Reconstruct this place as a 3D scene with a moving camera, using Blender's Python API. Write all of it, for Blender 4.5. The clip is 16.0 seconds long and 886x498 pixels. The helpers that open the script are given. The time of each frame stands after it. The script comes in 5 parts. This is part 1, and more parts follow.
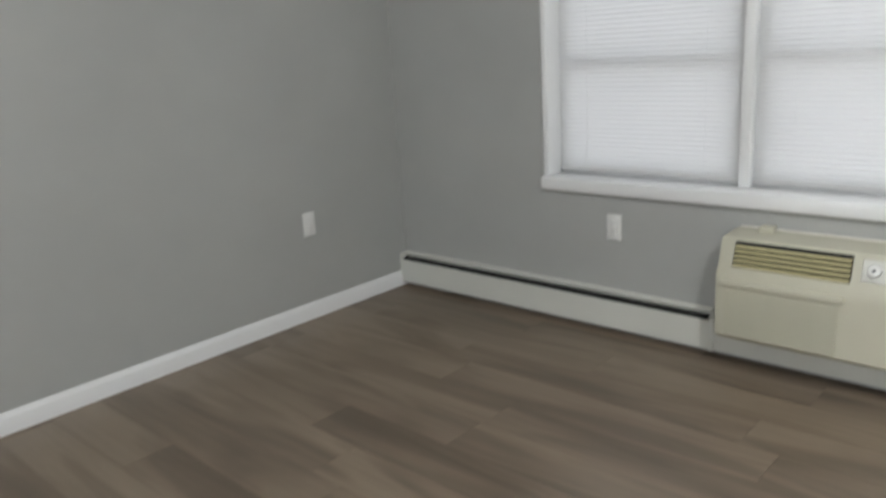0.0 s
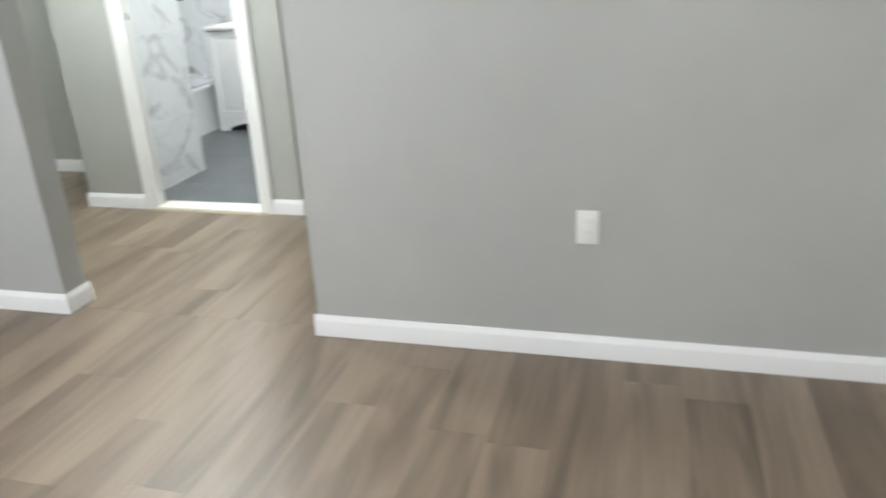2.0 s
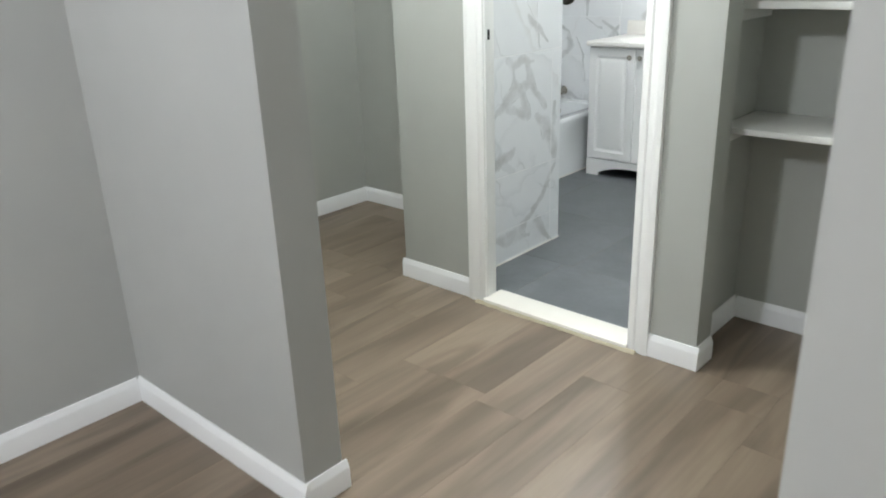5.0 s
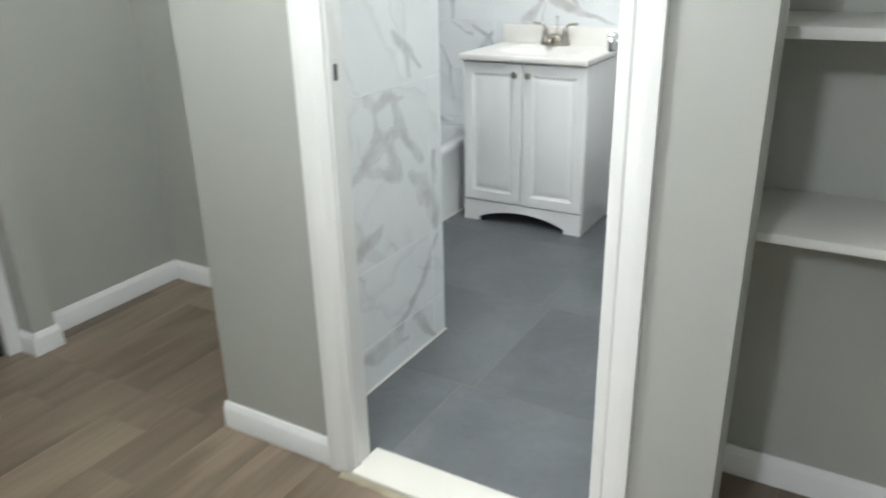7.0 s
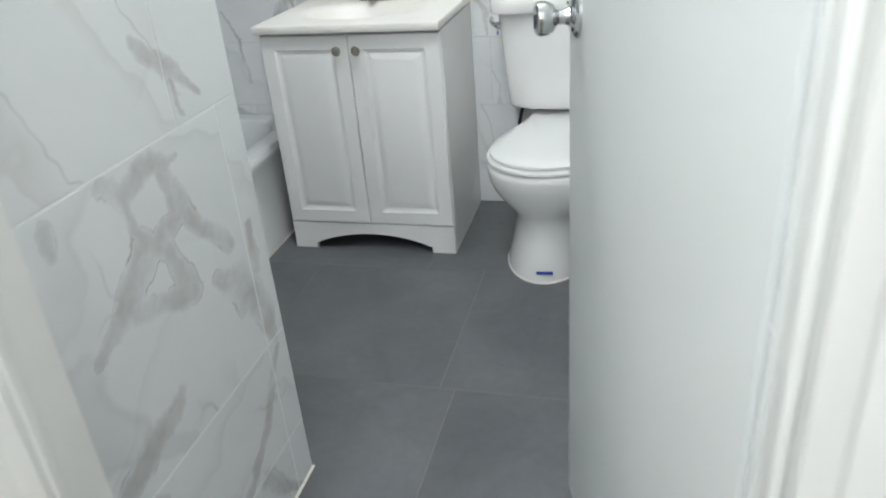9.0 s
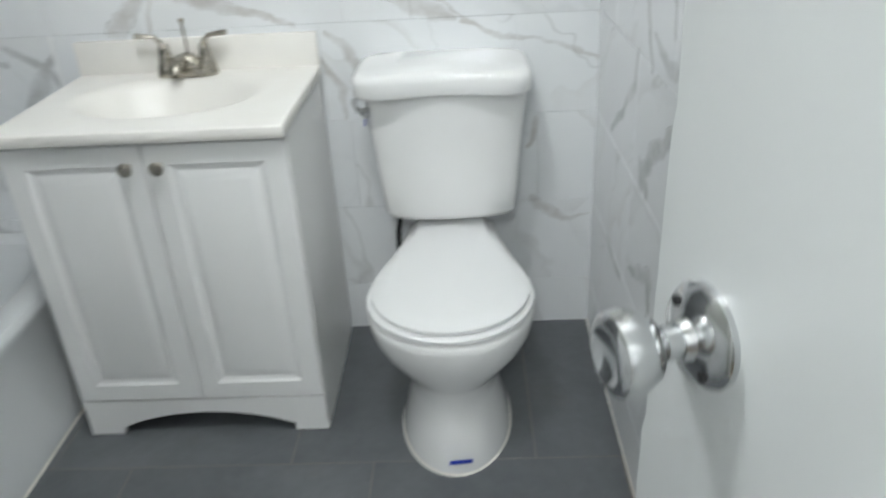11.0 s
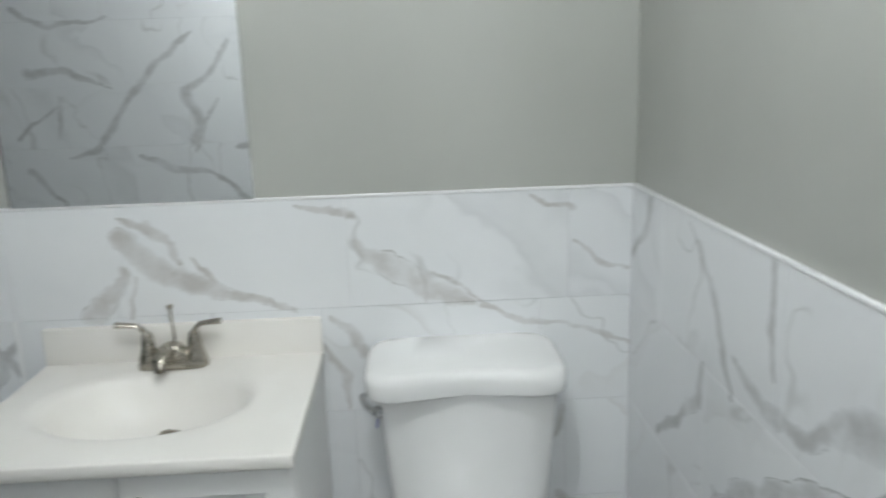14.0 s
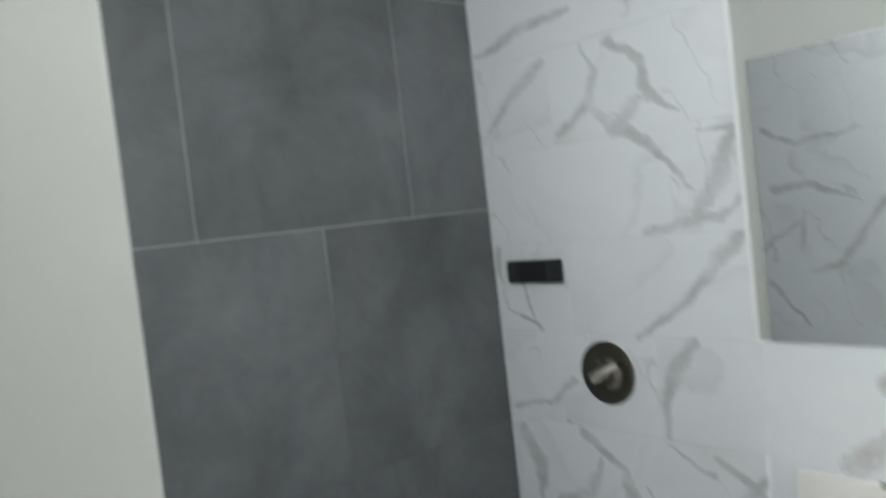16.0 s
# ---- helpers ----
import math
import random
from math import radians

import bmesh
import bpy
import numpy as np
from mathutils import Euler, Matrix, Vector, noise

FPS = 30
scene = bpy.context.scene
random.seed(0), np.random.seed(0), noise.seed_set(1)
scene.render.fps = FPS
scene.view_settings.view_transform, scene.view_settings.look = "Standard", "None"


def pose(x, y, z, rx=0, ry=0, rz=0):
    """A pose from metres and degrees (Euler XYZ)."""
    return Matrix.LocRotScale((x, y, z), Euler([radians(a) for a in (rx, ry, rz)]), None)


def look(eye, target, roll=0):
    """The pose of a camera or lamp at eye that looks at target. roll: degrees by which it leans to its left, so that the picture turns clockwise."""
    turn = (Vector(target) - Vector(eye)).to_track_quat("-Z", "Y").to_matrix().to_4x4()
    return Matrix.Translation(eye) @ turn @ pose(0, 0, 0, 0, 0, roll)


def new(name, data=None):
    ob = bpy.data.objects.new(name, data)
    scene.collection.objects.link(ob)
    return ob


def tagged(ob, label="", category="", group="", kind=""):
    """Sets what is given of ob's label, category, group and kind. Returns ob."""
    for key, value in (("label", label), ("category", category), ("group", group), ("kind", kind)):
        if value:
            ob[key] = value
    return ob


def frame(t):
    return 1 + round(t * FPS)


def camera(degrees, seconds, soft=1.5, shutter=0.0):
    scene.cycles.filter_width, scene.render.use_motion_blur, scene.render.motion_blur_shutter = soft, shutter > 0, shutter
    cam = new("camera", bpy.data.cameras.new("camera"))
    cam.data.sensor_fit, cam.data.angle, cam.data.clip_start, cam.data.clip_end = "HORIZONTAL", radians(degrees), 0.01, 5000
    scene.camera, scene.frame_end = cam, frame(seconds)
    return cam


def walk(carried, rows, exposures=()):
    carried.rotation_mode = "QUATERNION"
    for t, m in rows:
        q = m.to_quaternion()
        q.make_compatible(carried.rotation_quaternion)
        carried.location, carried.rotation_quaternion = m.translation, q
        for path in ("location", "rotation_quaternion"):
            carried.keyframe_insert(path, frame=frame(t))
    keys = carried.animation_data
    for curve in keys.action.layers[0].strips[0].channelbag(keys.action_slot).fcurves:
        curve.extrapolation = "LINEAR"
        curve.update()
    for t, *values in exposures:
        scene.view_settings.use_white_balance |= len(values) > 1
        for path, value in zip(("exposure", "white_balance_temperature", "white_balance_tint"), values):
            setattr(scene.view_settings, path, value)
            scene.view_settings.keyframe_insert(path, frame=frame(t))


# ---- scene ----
cam = camera(60.9, 16.0, soft=1.8, shutter=0.5)
PATH = [
    (0, (0.437, -4.156, 1.264), (1.85, -2.84, 0.74), -3.6),
    (0.5, (0.383, -4.041, 1.259), (1.565, -2.598, 0.537), -4.0),
    (1, (0.261, -3.803, 1.27), (0.847, -2.058, 0.489), -4.7),
    (1.5, (0.193, -3.679, 1.29), (0.077, -1.829, 0.541), -3.9),
    (2, (0.041, -3.557, 1.305), (-0.464, -1.767, 0.568), -3.0),
    (2.5, (-0.052, -3.367, 1.321), (-0.911, -1.713, 0.596), -3.4),
    (3, (-0.113, -3.18, 1.349), (-1.281, -1.719, 0.641), -3.3),
    (3.5, (-0.262, -2.936, 1.371), (-1.537, -1.552, 0.695), -1.5),
    (5.8, (-1.193, -1.829, 1.287), (-2.429, -0.454, 0.529), -3.1),
    (6, (-1.273, -1.740, 1.297), (-2.481, -0.347, 0.523), -3.3),
    (6.5, (-1.406, -1.515, 1.299), (-2.555, -0.065, 0.540), -3.3),
    (7, (-1.581, -1.302, 1.315), (-2.527, 0.293, 0.566), -1.3),
    (7.5, (-1.737, -1.108, 1.321), (-2.461, 0.582, 0.533), -2.6),
    (8, (-1.855, -0.882, 1.281), (-2.466, 0.812, 0.412), -3.7),
    (10.5, (-2.340, 0.222, 1.318), (-2.607, 1.961, 0.368), -4.8),
    (11, (-2.344, 0.413, 1.323), (-2.420, 2.177, 0.383), -3.2),
    (11.5, (-2.400, 0.576, 1.350), (-2.112, 2.326, 0.426), -0.9),
    (12, (-2.406, 0.679, 1.394), (-1.940, 2.432, 0.552), -0.5),
    (12.5, (-2.397, 0.687, 1.428), (-1.851, 2.467, 0.699), -1.4),
    (13, (-2.42, 0.693, 1.47), (-2.03, 2.562, 0.875), -2.6),
    (13.5, (-2.452, 0.698, 1.48), (-2.232, 2.615, 0.955), -2.4),
    (14, (-2.497, 0.7, 1.473), (-2.425, 2.644, 1.008), -2.0),
    (14.5, (-2.569, 0.741, 1.434), (-3.021, 2.636, 0.985), -4.6),
    (15, (-2.585, 0.791, 1.473), (-3.681, 2.418, 1.083), -10.1),
    (15.5, (-2.616, 0.782, 1.503), (-3.904, 2.279, 1.187), -8.7),
    (16, (-2.630, 0.772, 1.562), (-4.119, 2.103, 1.472), -6.5),
]
walk(cam, [(t, look(eye, target, roll)) for t, eye, target, roll in PATH],
     exposures=[(0, 0.31), (0.5, 0.70), (1.0, 0.75), (1.5, 0.85), (2.0, 0.65), (2.5, 0.41), (3.5, 0.41), (6.0, 0.30), (7.0, 0.30), (7.5, 0.08), (8.0, 0.04), (10.5, -0.06), (12.0, -0.2), (14.0, -0.4), (15.5, -0.34), (16.0, -0.26)])


# ---- world and lamps ----
world = bpy.data.worlds.new("sky")
scene.world = world
world.use_nodes = True
wn = world.node_tree
sky = wn.nodes.new("ShaderNodeTexSky")
sky.sky_type = 'NISHITA'
sky.sun_disc = False
sky.sun_elevation = radians(35)
sky.sun_rotation = radians(200)
wn.nodes["Background"].inputs["Strength"].default_value = 0.10
wn.links.new(sky.outputs["Color"], wn.nodes["Background"].inputs["Color"])

BATH_LAMP = (-2.62, 1.20, 2.23)
HALL_LAMP = (-2.52, -0.57, 2.28)
ROOM_LAMP = (-2.08, -3.25, 2.30)
# an added lamp, out of view, that brightens the far side of the room
LIVING_FILL = (1.10, -4.70, 2.30)


def lamp(name, place, watts, colour, radius):
    d = bpy.data.lights.new(name, 'POINT')
    d.energy, d.color, d.shadow_soft_size = watts, colour, radius
    ob = new(name, d)
    ob.location = place
    return ob


lamp("bath_lamp_light", (BATH_LAMP[0], BATH_LAMP[1], BATH_LAMP[2] - 0.02), 6, (0.90, 0.965, 1.0), 0.07)
lamp("hall_lamp_light", (HALL_LAMP[0], HALL_LAMP[1], HALL_LAMP[2] - 0.02), 56, (0.925, 0.99, 1.0), 0.10)
lamp("room_lamp_light", (ROOM_LAMP[0], ROOM_LAMP[1], ROOM_LAMP[2] - 0.02), 84, (0.885, 0.94, 1.0), 0.12)
lamp("living_fill_light", (LIVING_FILL[0], LIVING_FILL[1], LIVING_FILL[2] - 0.02), 69, (0.95, 0.98, 0.98), 0.12)
day = bpy.data.lights.new("window_daylight", 'AREA')
day.shape, day.size, day.size_y, day.energy, day.color = 'RECTANGLE', 1.68, 1.33, 6.5, (0.95, 0.97, 1.0)
day_ob = new("window_daylight", day)
day_ob.matrix_world = look((3.38, -3.085, 1.33), (0.0, -3.085, 1.33))


# ---- materials ----
def material(name, colour, rough=0.5, metal=0.0, spec=0.5):
    m = bpy.data.materials.new(name)
    m.use_nodes = True
    b = m.node_tree.nodes["Principled BSDF"]
    b.inputs["Base Color"].default_value = (*colour, 1)
    b.inputs["Roughness"].default_value = rough
    b.inputs["Metallic"].default_value = metal
    b.inputs["Specular IOR Level"].default_value = spec
    return m


class Net:
    """Short names for building node trees."""
    def __init__(self, m):
        self.t = m.node_tree
        self.b = self.t.nodes["Principled BSDF"]

    def node(self, kind, **values):
        n = self.t.nodes.new("ShaderNode" + kind)
        for k, v in values.items():
            n.inputs[k.replace("_", " ")].default_value = v
        return n

    def link(self, a, b):
        self.t.links.new(a, b)

    def coords(self, scale=(1, 1, 1), spread=0.0):
        """Object coordinates, shifted by the object's own random number."""
        tc = self.node("TexCoord")
        mp = self.node("Mapping")
        mp.inputs["Scale"].default_value = scale
        out = tc.outputs["Object"]
        if spread:
            info = self.node("ObjectInfo")
            mul = self.node("VectorMath")
            mul.operation = 'MULTIPLY_ADD'
            comb = self.node("CombineXYZ")
            for i, k in enumerate((1.0, 3.7, 7.3)):
                mm = self.node("Math")
                mm.operation = 'MULTIPLY'
                mm.inputs[1].default_value = spread * k
                self.link(info.outputs["Random"], mm.inputs[0])
                self.link(mm.outputs[0], comb.inputs[i])
            mul.inputs[1].default_value = (1, 1, 1)
            self.link(out, mul.inputs[0])
            self.link(comb.outputs[0], mul.inputs[2])
            out = mul.outputs[0]
        self.link(out, mp.inputs["Vector"])
        return mp.outputs[0]

    def noise(self, vec, scale, detail=3.0, rough=0.55, warp=0.0):
        n = self.node("TexNoise", Scale=scale, Detail=detail, Roughness=rough, Distortion=warp)
        self.link(vec, n.inputs["Vector"])
        return n.outputs["Fac"]

    def ramp(self, fac, stops):
        r = self.node("ValToRGB")
        el = r.color_ramp.elements
        while len(el) < len(stops):
            el.new(0.5)
        for e, (p, c) in zip(el, stops):
            e.position = p
            e.color = (*c, 1) if len(c) == 3 else c
        self.link(fac, r.inputs["Fac"])
        return r.outputs["Color"]

    def mix(self, fac, a, b, mode='MIX'):
        n = self.node("Mix")
        n.data_type, n.blend_type = 'RGBA', mode
        for src, slot in ((fac, 0), (a, 6), (b, 7)):
            if isinstance(src, (int, float)):
                n.inputs[slot].default_value = src
            elif isinstance(src, tuple):
                n.inputs[slot].default_value = (*src, 1)
            else:
                self.link(src, n.inputs[slot])
        return n.outputs[2]

    def math(self, op, a, b=0.0):
        n = self.node("Math")
        n.operation = op
        for i, v in enumerate((a, b)):
            if isinstance(v, (int, float)):
                n.inputs[i].default_value = v
            else:
                self.link(v, n.inputs[i])
        return n.outputs[0]

    def bump(self, height, strength, distance):
        n = self.node("Bump", Strength=strength, Distance=distance)
        self.link(height, n.inputs["Height"])
        self.link(n.outputs[0], self.b.inputs["Normal"])

    def base(self, col):
        self.link(col, self.b.inputs["Base Color"])

    def rough(self, fac, lo, hi):
        n = self.node("MapRange")
        n.inputs["To Min"].default_value, n.inputs["To Max"].default_value = lo, hi
        self.link(fac, n.inputs["Value"])
        self.link(n.outputs[0], self.b.inputs["Roughness"])


def paint(name, colour, rough=0.55, mottle=0.05, grain=0.15):
    m = material(name, colour, rough)
    n = Net(m)
    v = n.coords()
    big = n.noise(v, 1.3, 4)
    lo = tuple(c * (1 - mottle) for c in colour)
    hi = tuple(min(1, c * (1 + mottle)) for c in colour)
    n.base(n.ramp(big, [(0.3, lo), (0.7, hi)]))
    n.bump(n.noise(v, 220, 2), grain, 0.0006)
    n.rough(n.noise(v, 9, 3), rough - 0.08, rough + 0.08)
    return m


WALL = paint("grey_wall_paint", (0.425, 0.43, 0.417), 0.5)
HALL_WALL = paint("warm_grey_wall_paint", (0.425, 0.435, 0.405), 0.48)
CEIL = paint("white_ceiling_paint", (0.78, 0.78, 0.76), 0.8)
TRIM = paint("white_gloss_trim", (0.87, 0.875, 0.88), 0.32, 0.02, 0.05)
CASING = paint("cream_white_gloss_casing", (0.84, 0.842, 0.826), 0.34, 0.03, 0.06)
DOORWHITE = paint("white_door_paint", (0.74, 0.76, 0.76), 0.42, 0.03, 0.1)
SHELFWHITE = paint("white_shelf_paint", (0.70, 0.70, 0.67), 0.45, 0.03, 0.1)
DARKDOOR = paint("charcoal_door_paint", (0.035, 0.042, 0.048), 0.42, 0.12, 0.1)
CAULK = paint("cream_edge_trim", (0.78, 0.75, 0.69), 0.4, 0.04, 0.05)
PLASTIC = paint("white_plastic", (0.80, 0.80, 0.78), 0.35, 0.01, 0.0)
CABINET = paint("white_cabinet_lacquer", (0.86, 0.86, 0.85), 0.35, 0.015, 0.03)
BEIGE = paint("aged_beige_plastic", (0.60, 0.58, 0.47), 0.45, 0.04, 0.08)
LOUVRE = paint("yellowed_louvre_plastic", (0.52, 0.47, 0.26), 0.5, 0.06, 0.1)
HEATER = paint("white_enamel_sheet_metal", (0.69, 0.69, 0.64), 0.4, 0.04, 0.03)
CERAMIC = material("white_glazed_ceramic", (0.86, 0.86, 0.85), 0.06)
CERAMIC.node_tree.nodes["Principled BSDF"].inputs["Coat Weight"].default_value = 0.4
SEATPLASTIC = material("white_glossy_seat_plastic", (0.86, 0.865, 0.865), 0.10)
ENAMEL = material("white_tub_enamel", (0.78, 0.80, 0.81), 0.12)
CHROME = material("polished_chrome", (0.63, 0.64, 0.65), 0.16, 1.0)
# two nickel tones, set apart so the lever stands out from its disc
DARKNICKEL = material("dark_nickel", (0.25, 0.225, 0.185), 0.22, 1.0)
PALENICKEL = material("pale_nickel", (0.66, 0.62, 0.54), 0.20, 1.0)
BLACK = material("black_plastic", (0.012, 0.012, 0.013), 0.35)
# near-black that stands for the shade inside gaps and recesses
GAPSHADE = material("painted_gap_shade", (0.015, 0.015, 0.014), 0.8)
BLUE = material("blue_tape", (0.02, 0.05, 0.42), 0.5)
GLASS = material("window_glass", (1, 1, 1), 0.02)
GLASS.node_tree.nodes["Principled BSDF"].inputs["Transmission Weight"].default_value = 1.0
MIRROR = material("mirror_silver", (0.94, 0.955, 0.955), 0.012, 1.0)


def brushed():
    m = material("brushed_nickel", (0.42, 0.39, 0.34), 0.26, 1.0)
    n = Net(m)
    n.rough(n.noise(n.coords((1, 1, 14)), 60, 2), 0.18, 0.36)
    return m


NICKEL = brushed()


def cultured():
    m = material("cream_cultured_marble", (0.80, 0.77, 0.68), 0.16)
    n = Net(m)
    v = n.coords()
    n.base(n.ramp(n.noise(v, 5, 4, 0.6, 1.0), [(0.3, (0.86, 0.835, 0.79)), (0.7, (0.89, 0.87, 0.83))]))
    n.rough(n.noise(v, 30, 2), 0.28, 0.38)
    return m


CREAM = cultured()


def planks_material():
    m = material("greige_vinyl_plank", (0.2, 0.16, 0.12), 0.38)
    n = Net(m)
    v = n.coords((1, 1, 1), 40.0)
    vs = n.coords((1, 0.055, 1), 40.0)
    tone = n.ramp(n.node("ObjectInfo").outputs["Random"],
                  [(0.0, (0.174, 0.133, 0.098)), (0.35, (0.210, 0.162, 0.120)),
                   (0.7, (0.236, 0.183, 0.137)), (1.0, (0.262, 0.206, 0.155))])
    broad = n.noise(vs, 9, 3, 0.55, 0.5)
    fine = n.noise(vs, 45, 3, 0.6, 0.3)
    streak = n.noise(n.coords((1, 0.16, 1), 40.0), 6, 2, 0.5, 1.0)
    c = n.mix(n.ramp(broad, [(0.35, (0, 0, 0)), (0.75, (0.8, 0.8, 0.8))]), tone, (0.274, 0.214, 0.158))
    c = n.mix(0.60, c, n.ramp(fine, [(0.25, (0.72, 0.70, 0.68)), (0.7, (1.05, 1.05, 1.05))]), 'MULTIPLY')
    c = n.mix(0.85, c, n.ramp(streak, [(0.34, (0.60, 0.575, 0.55)), (0.56, (1.04, 1.03, 1.015))]), 'MULTIPLY')
    n.base(c)
    n.rough(fine, 0.30, 0.44)
    n.bump(fine, 0.12, 0.001)
    return m


PLANK = planks_material()
SUBFLOOR = paint("brown_plank_joint", (0.14, 0.115, 0.09), 0.7, 0.1, 0.1)


RAG = 0.075           # how far the printed veins wander


def marble_material(name="polished_marble_look_tile", streaks=(), side=False, tone=(0.37, 0.375, 0.375), swell=1.15):
    """Polished tile; streaks: the large printed veins, each a run of (u, z, half width)."""
    m = material(name, (0.8, 0.81, 0.82), 0.12)
    n = Net(m)
    rnd = n.node("ObjectInfo").outputs["Random"]
    tc = n.node("TexCoord")
    sep = n.node("SeparateXYZ")
    n.link(tc.outputs["Object"], sep.inputs[0])
    flat = n.node("CombineXYZ")
    n.link(n.math('ADD', sep.outputs[0], sep.outputs[1]), flat.inputs[0])
    n.link(sep.outputs[2], flat.inputs[1])
    n.link(n.math('MULTIPLY', rnd, 61.0), flat.inputs[2])

    def veins(turn, swing, across, along, scale, rag, shift):
        """Signed distance to wandering streaks, turned by the tile's own angle."""
        rot = n.node("VectorRotate")
        rot.rotation_type = 'Z_AXIS'
        n.link(flat.outputs[0], rot.inputs["Vector"])
        n.link(n.math('ADD', n.math('MULTIPLY', n.math('FRACT', n.math('MULTIPLY', rnd, 7.31)), swing), turn), rot.inputs["Angle"])
        mp = n.node("Mapping")
        mp.inputs["Scale"].default_value = (across, along, 1)
        mp.inputs["Location"].default_value = (shift, shift * 1.7, shift * 2.3)
        n.link(rot.outputs[0], mp.inputs["Vector"])
        w = n.node("TexNoise", Scale=4.5, Detail=3.0, Roughness=0.5)
        n.link(flat.outputs[0], w.inputs["Vector"])
        off = n.node("VectorMath")
        off.operation = 'MULTIPLY_ADD'
        off.inputs[1].default_value = (rag, rag * 0.6, 0)
        n.link(w.outputs["Color"], off.inputs[0])
        n.link(mp.outputs[0], off.inputs[2])
        vec = off.outputs[0]
        return n.math('SUBTRACT', n.noise(vec, scale, 1.2, 0.45), 0.5), vec

    d, v1 = veins(-1.05, 0.55, 1.9, 0.55, 1.5, 0.55, 0.0)
    here = n.ramp(n.noise(v1, 1.35, 1.0), [(0.40, (0, 0, 0)), (0.52, (1, 1, 1))])
    # a crisp edge on one side of each streak, a soft fade on the other
    smoke = n.math('MULTIPLY', n.ramp(n.math('ADD', d, 0.1), [(0.088, (0, 0, 0)), (0.100, (0.9, 0.9, 0.9)), (0.115, (0.55, 0.55, 0.55)), (0.175, (0, 0, 0))]), here)
    d2, v2 = veins(0.75, 0.5, 1.7, 0.6, 1.7, 0.45, 5.0)
    here2 = n.ramp(n.noise(v2, 1.5, 1.0), [(0.46, (0, 0, 0)), (0.58, (1, 1, 1))])
    smoke2 = n.math('MULTIPLY', n.ramp(n.math('ADD', d2, 0.1), [(0.090, (0, 0, 0)), (0.100, (0.8, 0.8, 0.8)), (0.110, (0.45, 0.45, 0.45)), (0.150, (0, 0, 0))]), here2)
    d3, v3 = veins(-0.9, 0.9, 2.4, 0.8, 2.2, 0.5, 9.0)
    thin = n.math('MULTIPLY', n.ramp(n.math('ABSOLUTE', d3), [(0.0, (1, 1, 1)), (0.009, (0, 0, 0))]), n.ramp(n.noise(v3, 1.6, 1.0), [(0.52, (0, 0, 0)), (0.60, (1, 1, 1))]))
    cloud = n.ramp(n.noise(v1, 2.5, 3), [(0.3, (0.80, 0.815, 0.83)), (0.7, (0.84, 0.855, 0.865))])
    tint = n.ramp(rnd, [(0.62, (0.36, 0.375, 0.38)), (0.75, (0.44, 0.40, 0.36))])
    mott = n.ramp(n.noise(v1, 7, 4, 0.6), [(0.3, (0.55, 0.55, 0.55)), (0.7, (0.95, 0.95, 0.95))])
    c = n.mix(n.math('MULTIPLY', n.math('MULTIPLY', smoke, mott), 0.30 if streaks else 1.0), cloud, tint)
    c = n.mix(n.math('MULTIPLY', n.math('MULTIPLY', smoke2, mott), 0.25 if streaks else 0.9), c, tint)
    c = n.mix(n.math('MULTIPLY', thin, 0.45), c, (0.42, 0.42, 0.41))
    if streaks:
        pos = n.node("SeparateXYZ")
        n.link(n.node("NewGeometry").outputs["Position"], pos.inputs[0])
        wall = n.node("CombineXYZ")
        n.link(pos.outputs[1 if side else 0], wall.inputs[0])
        n.link(pos.outputs[2], wall.inputs[1])
        rag = n.node("TexNoise", Scale=7.0, Detail=5.0, Roughness=0.62)
        n.link(wall.outputs[0], rag.inputs["Vector"])
        warp = n.node("VectorMath")
        warp.operation = 'MULTIPLY_ADD'
        warp.inputs[1].default_value = (RAG, RAG, 0)
        n.link(rag.outputs["Color"], warp.inputs[0])
        n.link(wall.outputs[0], warp.inputs[2])
        total = None
        for line in streaks:
            for (ua, za, wa), (ub, zb, wb) in zip(line, line[1:]):
                ua, za, ub, zb = ua + RAG / 2, za + RAG / 2, ub + RAG / 2, zb + RAG / 2
                du, dz = ub - ua, zb - za
                l2 = du * du + dz * dz
                dot = n.node("VectorMath")
                dot.operation = 'DOT_PRODUCT'
                n.link(warp.outputs[0], dot.inputs[0])
                dot.inputs[1].default_value = (du / l2, dz / l2, 0)
                t = n.node("Clamp")
                n.link(n.math('SUBTRACT', dot.outputs["Value"], (ua * du + za * dz) / l2), t.inputs["Value"])
                foot = n.node("VectorMath")
                foot.operation = 'MULTIPLY_ADD'
                n.link(t.outputs[0], foot.inputs[0])
                foot.inputs[1].default_value = (du, dz, 0)
                foot.inputs[2].default_value = (ua, za, 0)
                gap = n.node("VectorMath")
                gap.operation = 'DISTANCE'
                n.link(warp.outputs[0], gap.inputs[0])
                n.link(foot.outputs[0], gap.inputs[1])
                wide = n.math('ADD', n.math('MULTIPLY', t.outputs[0], (wb - wa) * swell), wa * swell)
                one = n.math('SUBTRACT', 1.0, n.math('DIVIDE', gap.outputs["Value"], wide))
                total = one if total is None else n.math('MAXIMUM', total, one)
        frayed = n.math('ADD', total, n.math('MULTIPLY', n.math('SUBTRACT', n.noise(warp.outputs[0], 26, 5, 0.7), 0.5), 0.9))
        body = n.ramp(frayed, [(0.0, (0, 0, 0)), (0.30, (0.46, 0.46, 0.46)), (0.65, (0.66, 0.66, 0.66))])
        drift = n.ramp(n.noise(warp.outputs[0], 9, 5, 0.65), [(0.34, (0.30, 0.30, 0.30)), (0.60, (1, 1, 1))])
        c = n.mix(n.math('MULTIPLY', body, drift), c, tone)
